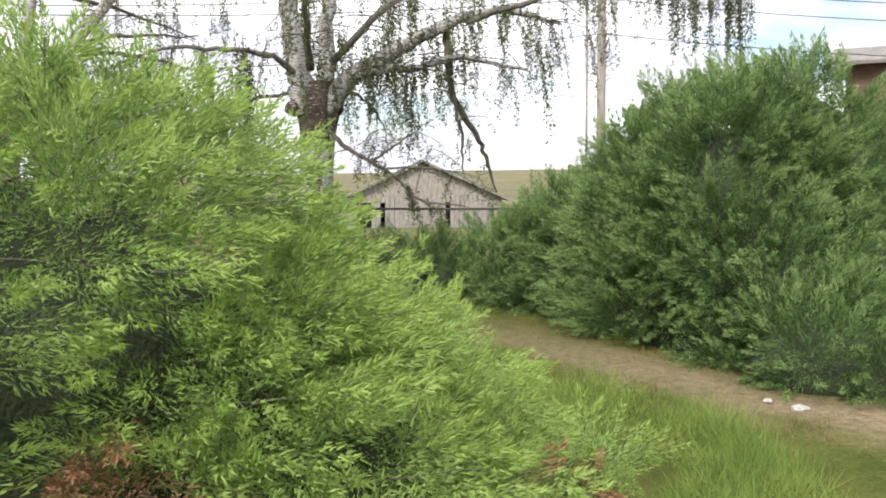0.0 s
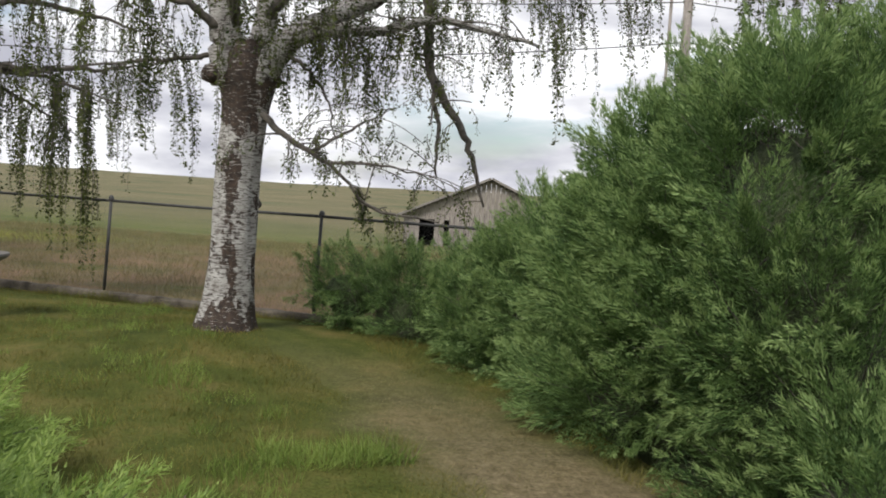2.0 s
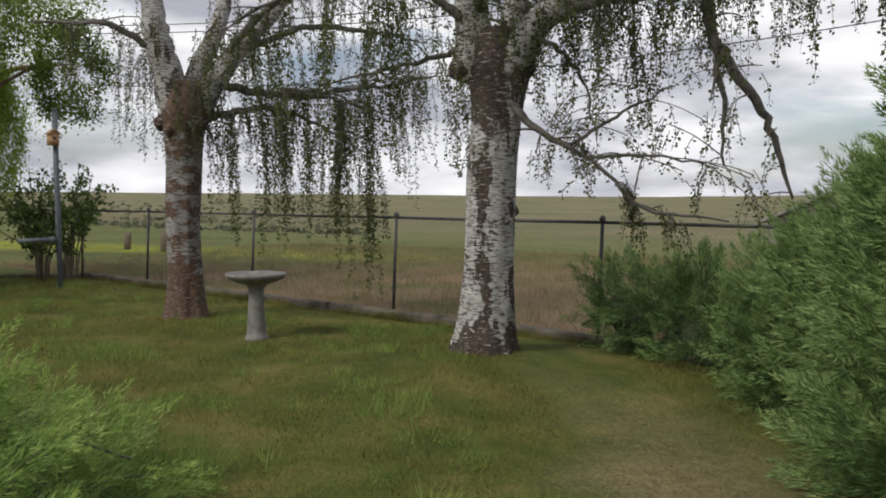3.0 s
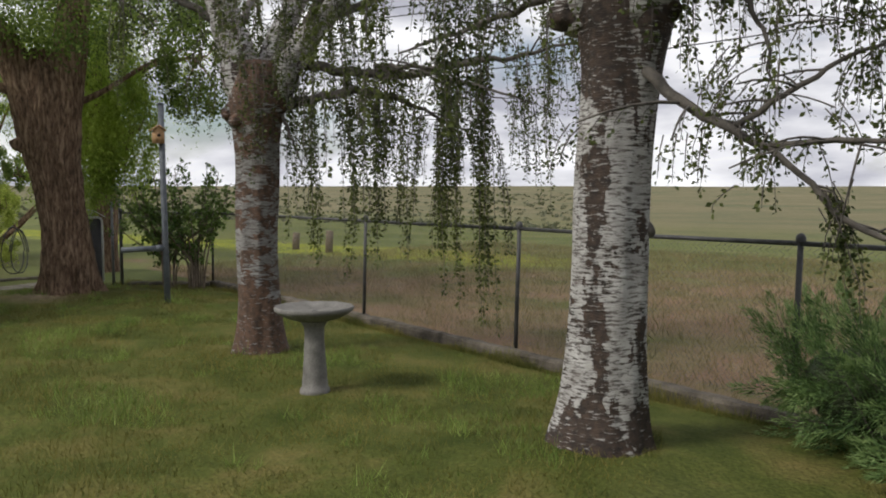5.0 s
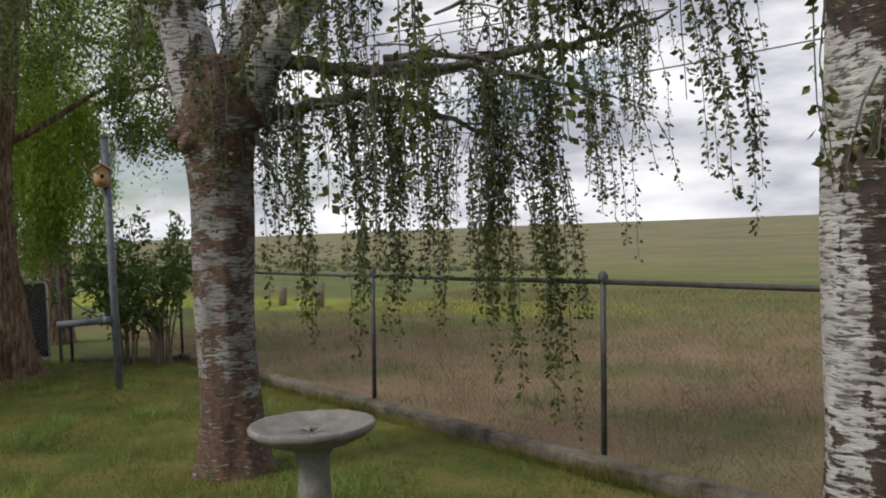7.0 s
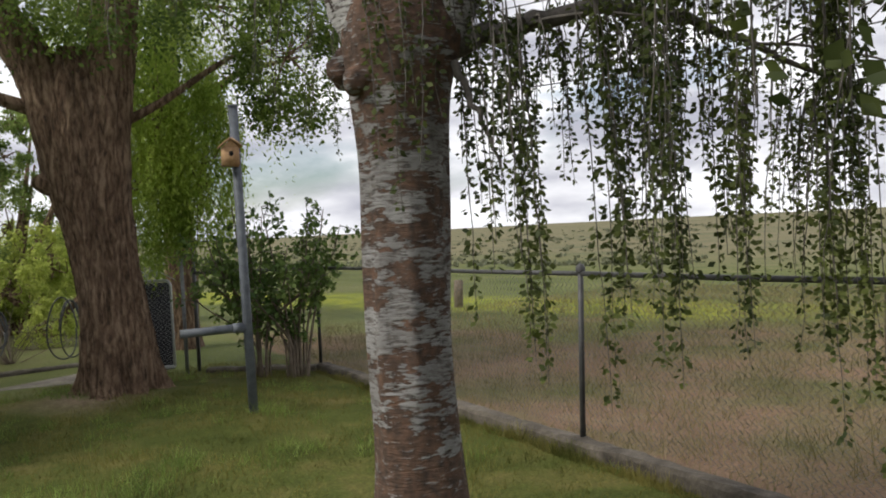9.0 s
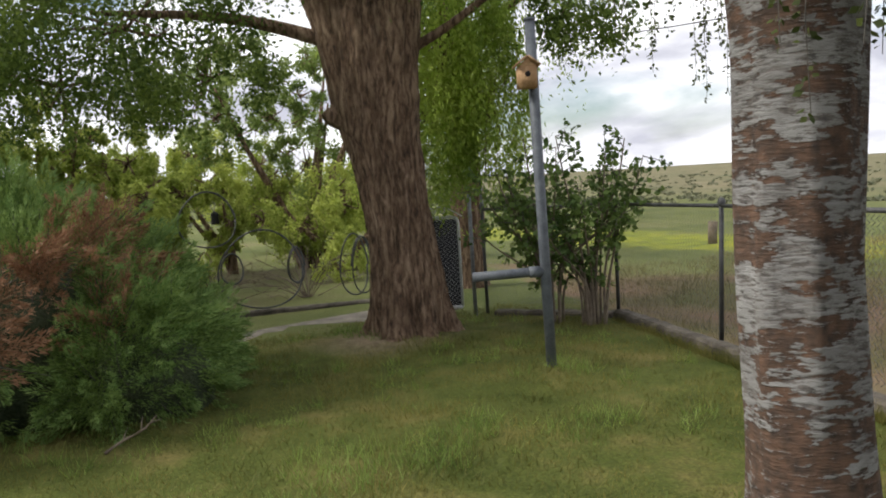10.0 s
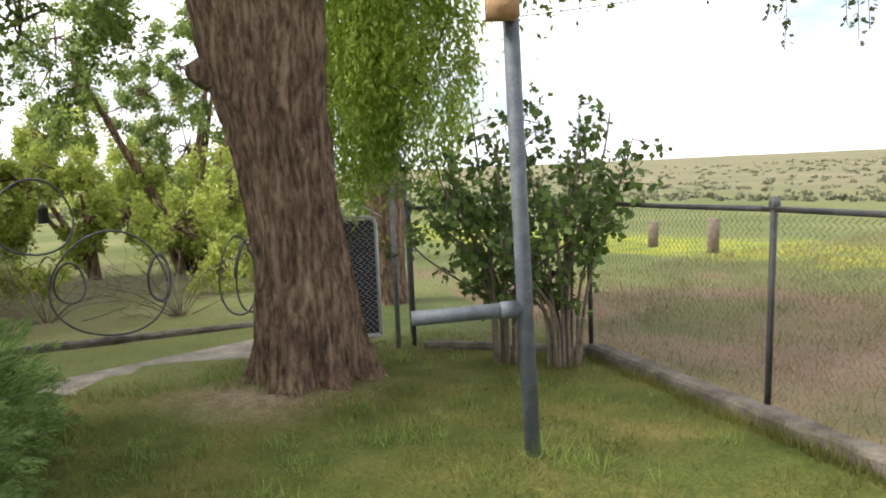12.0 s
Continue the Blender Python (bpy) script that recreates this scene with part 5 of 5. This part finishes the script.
def house(place, turn):
    h = thing("house", place, "brown house with a grey shingled roof behind the shrubs", "house", turn=turn)
    part("wall", block(Buf(), -3.5, 3.5, -2.5, 2.5, -0.6, 6.95, 0.02), HOUSE_WALL, h, smooth=False)
    for s in (-1, 1):
        roof = block(Buf(), -4.1, 4.1, 0, 3.3, 0, 0.14, 0.01)
        v = roof.v[0]
        roof.v[0] = np.stack([v[:, 0], s * (v[:, 1] * 0.96 + v[:, 2] * 0.27), 7.8 - v[:, 1] * 0.27 + v[:, 2] * 0.96], -1)
        part("roof", roof, ROOFING, h, smooth=False)
    part("fascia", block(Buf(), -4.16, -4.1, -3.2, 3.2, 6.85, 7.01, 0), HOUSE_WALL, h, smooth=False)


house((22.8, 32.1, -1.0), -33)


def utility_pole(place, height):
    u = thing("utility_pole", place, "tall weathered wooden utility pole with a crossarm", "utility pole")
    part("shaft", tube(Buf(), [(0, 0, -0.3), (0, 0, height / 2), (0, 0, height)], [0.17, 0.15, 0.12], 14), WOOD_GREY, u)
    part("crossarm", block(Buf(), -1.1, 1.1, -0.06, 0.06, height - 0.7, height - 0.58, 0.01), WOOD_GREY, u)
    part("guard_pipe", tube(Buf(), [(-0.45, 0.1, -0.2), (-0.45, 0.1, height - 1)], 0.045, 8), WOOD_GREY, u)


utility_pole((7.3, 27.0, -0.4), 9.0)
utility_pole((-40.0, 25.0, -0.4), 10.0)
for k, dz in enumerate((0.0, 0.55, -1.1)):
    s = np.linspace(0, 1, 40)[:, None]
    p = np.array([7.3, 27.0, 7.4 + dz]) * (1 - s) + np.array([-40.0, 25.0, 9.2 + dz]) * s
    p[:, 2] -= (1.6 + 0.3 * k) * 4 * (s * (1 - s))[:, 0]
    line = thing("power_cable", (0, 0, 0), "thin dark overhead power cable", "cable", "power cables")
    part("cable", tube(Buf(), p, 0.016, 5), DARK_STEEL, line)
    p = np.array([7.3, 27.0, 7.4 + dz]) * (1 - s) + np.array([45.0, 22.0, 7.6 + dz]) * s
    p[:, 2] -= 1.2 * 4 * (s * (1 - s))[:, 0]
    line = thing("power_cable", (0, 0, 0), "thin dark overhead power cable", "cable", "power cables")
    part("cable", tube(Buf(), p, 0.016, 5), DARK_STEEL, line)
for x, y, h in ((-16.4, 24.2, 0.62), (-18.2, 24.6, 0.5)):
    z = float(ground_height(x, y))
    p = thing("field_post", (x, y, z), "stubby weathered wooden post in the field", "post")
    part("stub", tube(Buf(), [(0, 0, -0.1), (0.01, 0, h / 2), (0.02, 0.01, h)], [0.11, 0.105, 0.1], 10, True, bark_relief(0.2, 6)), LILAC_BARK, p)


# ---- grass ----
def blades(name, label, mat, places, height, width, seed, lean=0.45):
    rng = np.random.default_rng(seed)
    n = len(places)
    base = np.c_[places, ground_height(places[:, 0], places[:, 1]) - 0.01]
    d = unit(np.c_[rng.normal(0, lean, (n, 2)), np.ones(n)])
    patch = np.array([noise.noise(Vector((x * 1.3, y * 1.3, seed))) + 0.6 * noise.noise(Vector((x * 4, y * 4, seed))) for x, y in places])
    h = height * rng.uniform(0.5, 1.4, n) * np.clip(1 + 1.1 * patch, 0.35, 2.2)
    side = unit(np.c_[rng.normal(size=(n, 2)), np.zeros(n)])
    wd = (width * rng.uniform(0.6, 1.3, n))[:, None]
    tip = base + d * h[:, None]
    v = np.stack([base - side * wd / 2, base + side * wd / 2, tip], 1).reshape(-1, 3)
    ob = new(name, Buf().add(v, np.arange(3 * n).reshape(-1, 3)).mesh(name, mat))
    return tagged(ob, label, "grass", kind="stuff")


def fence_side(p):
    return (p[:, 0] - FENCE_O[0]) * FENCE_N[0] + (p[:, 1] - FENCE_O[1]) * FENCE_N[1]


def strip_side(p):
    return np.abs((p[:, 0] - 1.35) * 0.894 + (p[:, 1] - 8.4) * 0.447)


rng = np.random.default_rng(77)
p = rng.uniform((-13.5, 5.0), (3.0, 16.5), (290000, 2))
patchy = np.array([noise.noise(Vector((x * 1.1, y * 1.1, 0))) for x, y in p[:, :2]])
p = p[(fence_side(p) < -0.1) & (strip_side(p) + 0.35 * patchy > 0.55) & (p[:, 0] + p[:, 1] * 0.2 < 4.6) & (np.hypot(p[:, 0] + 12.25, p[:, 1] - 13.75) + 0.9 * patchy > 0.45)]
blades("lawn_grass", "short mown green lawn grass", GRASS, p, 0.055, 0.006, 1, 0.7)
p = rng.uniform((-3.5, 1.0), (1.9, 8.0), (120000, 2))
edge = np.array([noise.noise(Vector((x * 0.8, y * 0.8, 3))) for x, y in p])
p = p[(strip_side(p) > 0.75) & ((p[:, 0] - 1.35) * 0.894 + (p[:, 1] - 8.4) * 0.447 < 0) & (edge + 0.9 - 0.14 * p[:, 1] > -0.1)]
blades("tall_grass", "longer unmown green grass beside the juniper", TALL_GRASS, p, 0.17, 0.006, 2, 0.8)
p = rng.uniform((-16, 12), (6, 32), (120000, 2))
p = p[fence_side(p) > 0.15]
blades("dry_grass", "sparse dry grass outside the fence", STRAW, p, 0.14, 0.008, 3, 0.5)
p = rng.uniform((-13.0, 6.0), (1.0, 16.3), (150000, 2))
tuft = np.array([noise.noise(Vector((x * 0.9, y * 0.9, 8))) + 0.7 * noise.noise(Vector((x * 3.1, y * 3.1, 8))) for x, y in p])
p = p[(tuft > 0.28) & (fence_side(p) < -0.1) & (strip_side(p) > 0.9)]
blades("lawn_tufts", "uneven longer tufts in the lawn", TALL_GRASS, p, 0.10, 0.006, 6, 0.6)
p = np.concatenate([np.stack([np.linspace(-11.4, 2.0, 9000), 0 * np.linspace(0, 1, 9000)], -1)])
p[:, 1] = 13.09 - (p[:, 0] + 0.58) * 0.317 - 0.12 - rng.uniform(0, 0.12, 9000)
blades("kerb_grass", "longer grass tufts along the kerb", GRASS, p, 0.09, 0.006, 4, 0.4)
p = rng.uniform((0.2, 3.0), (3.6, 11.5), (30000, 2))
p = p[(strip_side(p) < 0.9)]
blades("dry_litter", "dry straw and litter on the trodden earth", STRAW, p, 0.05, 0.005, 5, 1.6)


def sagebrush():
    """Low grey-green shrubs dotted over the rangeland."""
    rng = np.random.default_rng(91)
    n = 1800
    r = 55 + 300 * rng.uniform(0, 1, n) ** 1.6
    a = rng.uniform(radians(27), radians(105), n)
    x, y = -4 - np.sin(a) * r, 10 + np.cos(a) * r
    z = ground_height(x, y)
    size = rng.uniform(0.15, 0.5, n) * (1 + r / 300)
    k = 14
    base = np.repeat(np.stack([x, y, z], -1), k, 0) + rng.normal(size=(n * k, 3)) * np.repeat(size, k)[:, None] * [0.4, 0.4, 0.1]
    d = rng.normal(size=(n * k, 3)) * [0.7, 0.7, 0.3] + [0, 0, 0.7]
    ob = new("sagebrush", kites(Buf(), base, d, np.repeat(size, k) * 0.8, np.repeat(size, k) * 0.45, rng, 0.1).mesh("sagebrush", SAGE_LEAF))
    tagged(ob, "grey-green sagebrush dotted over the far slopes", "shrubs", kind="stuff")


sagebrush()
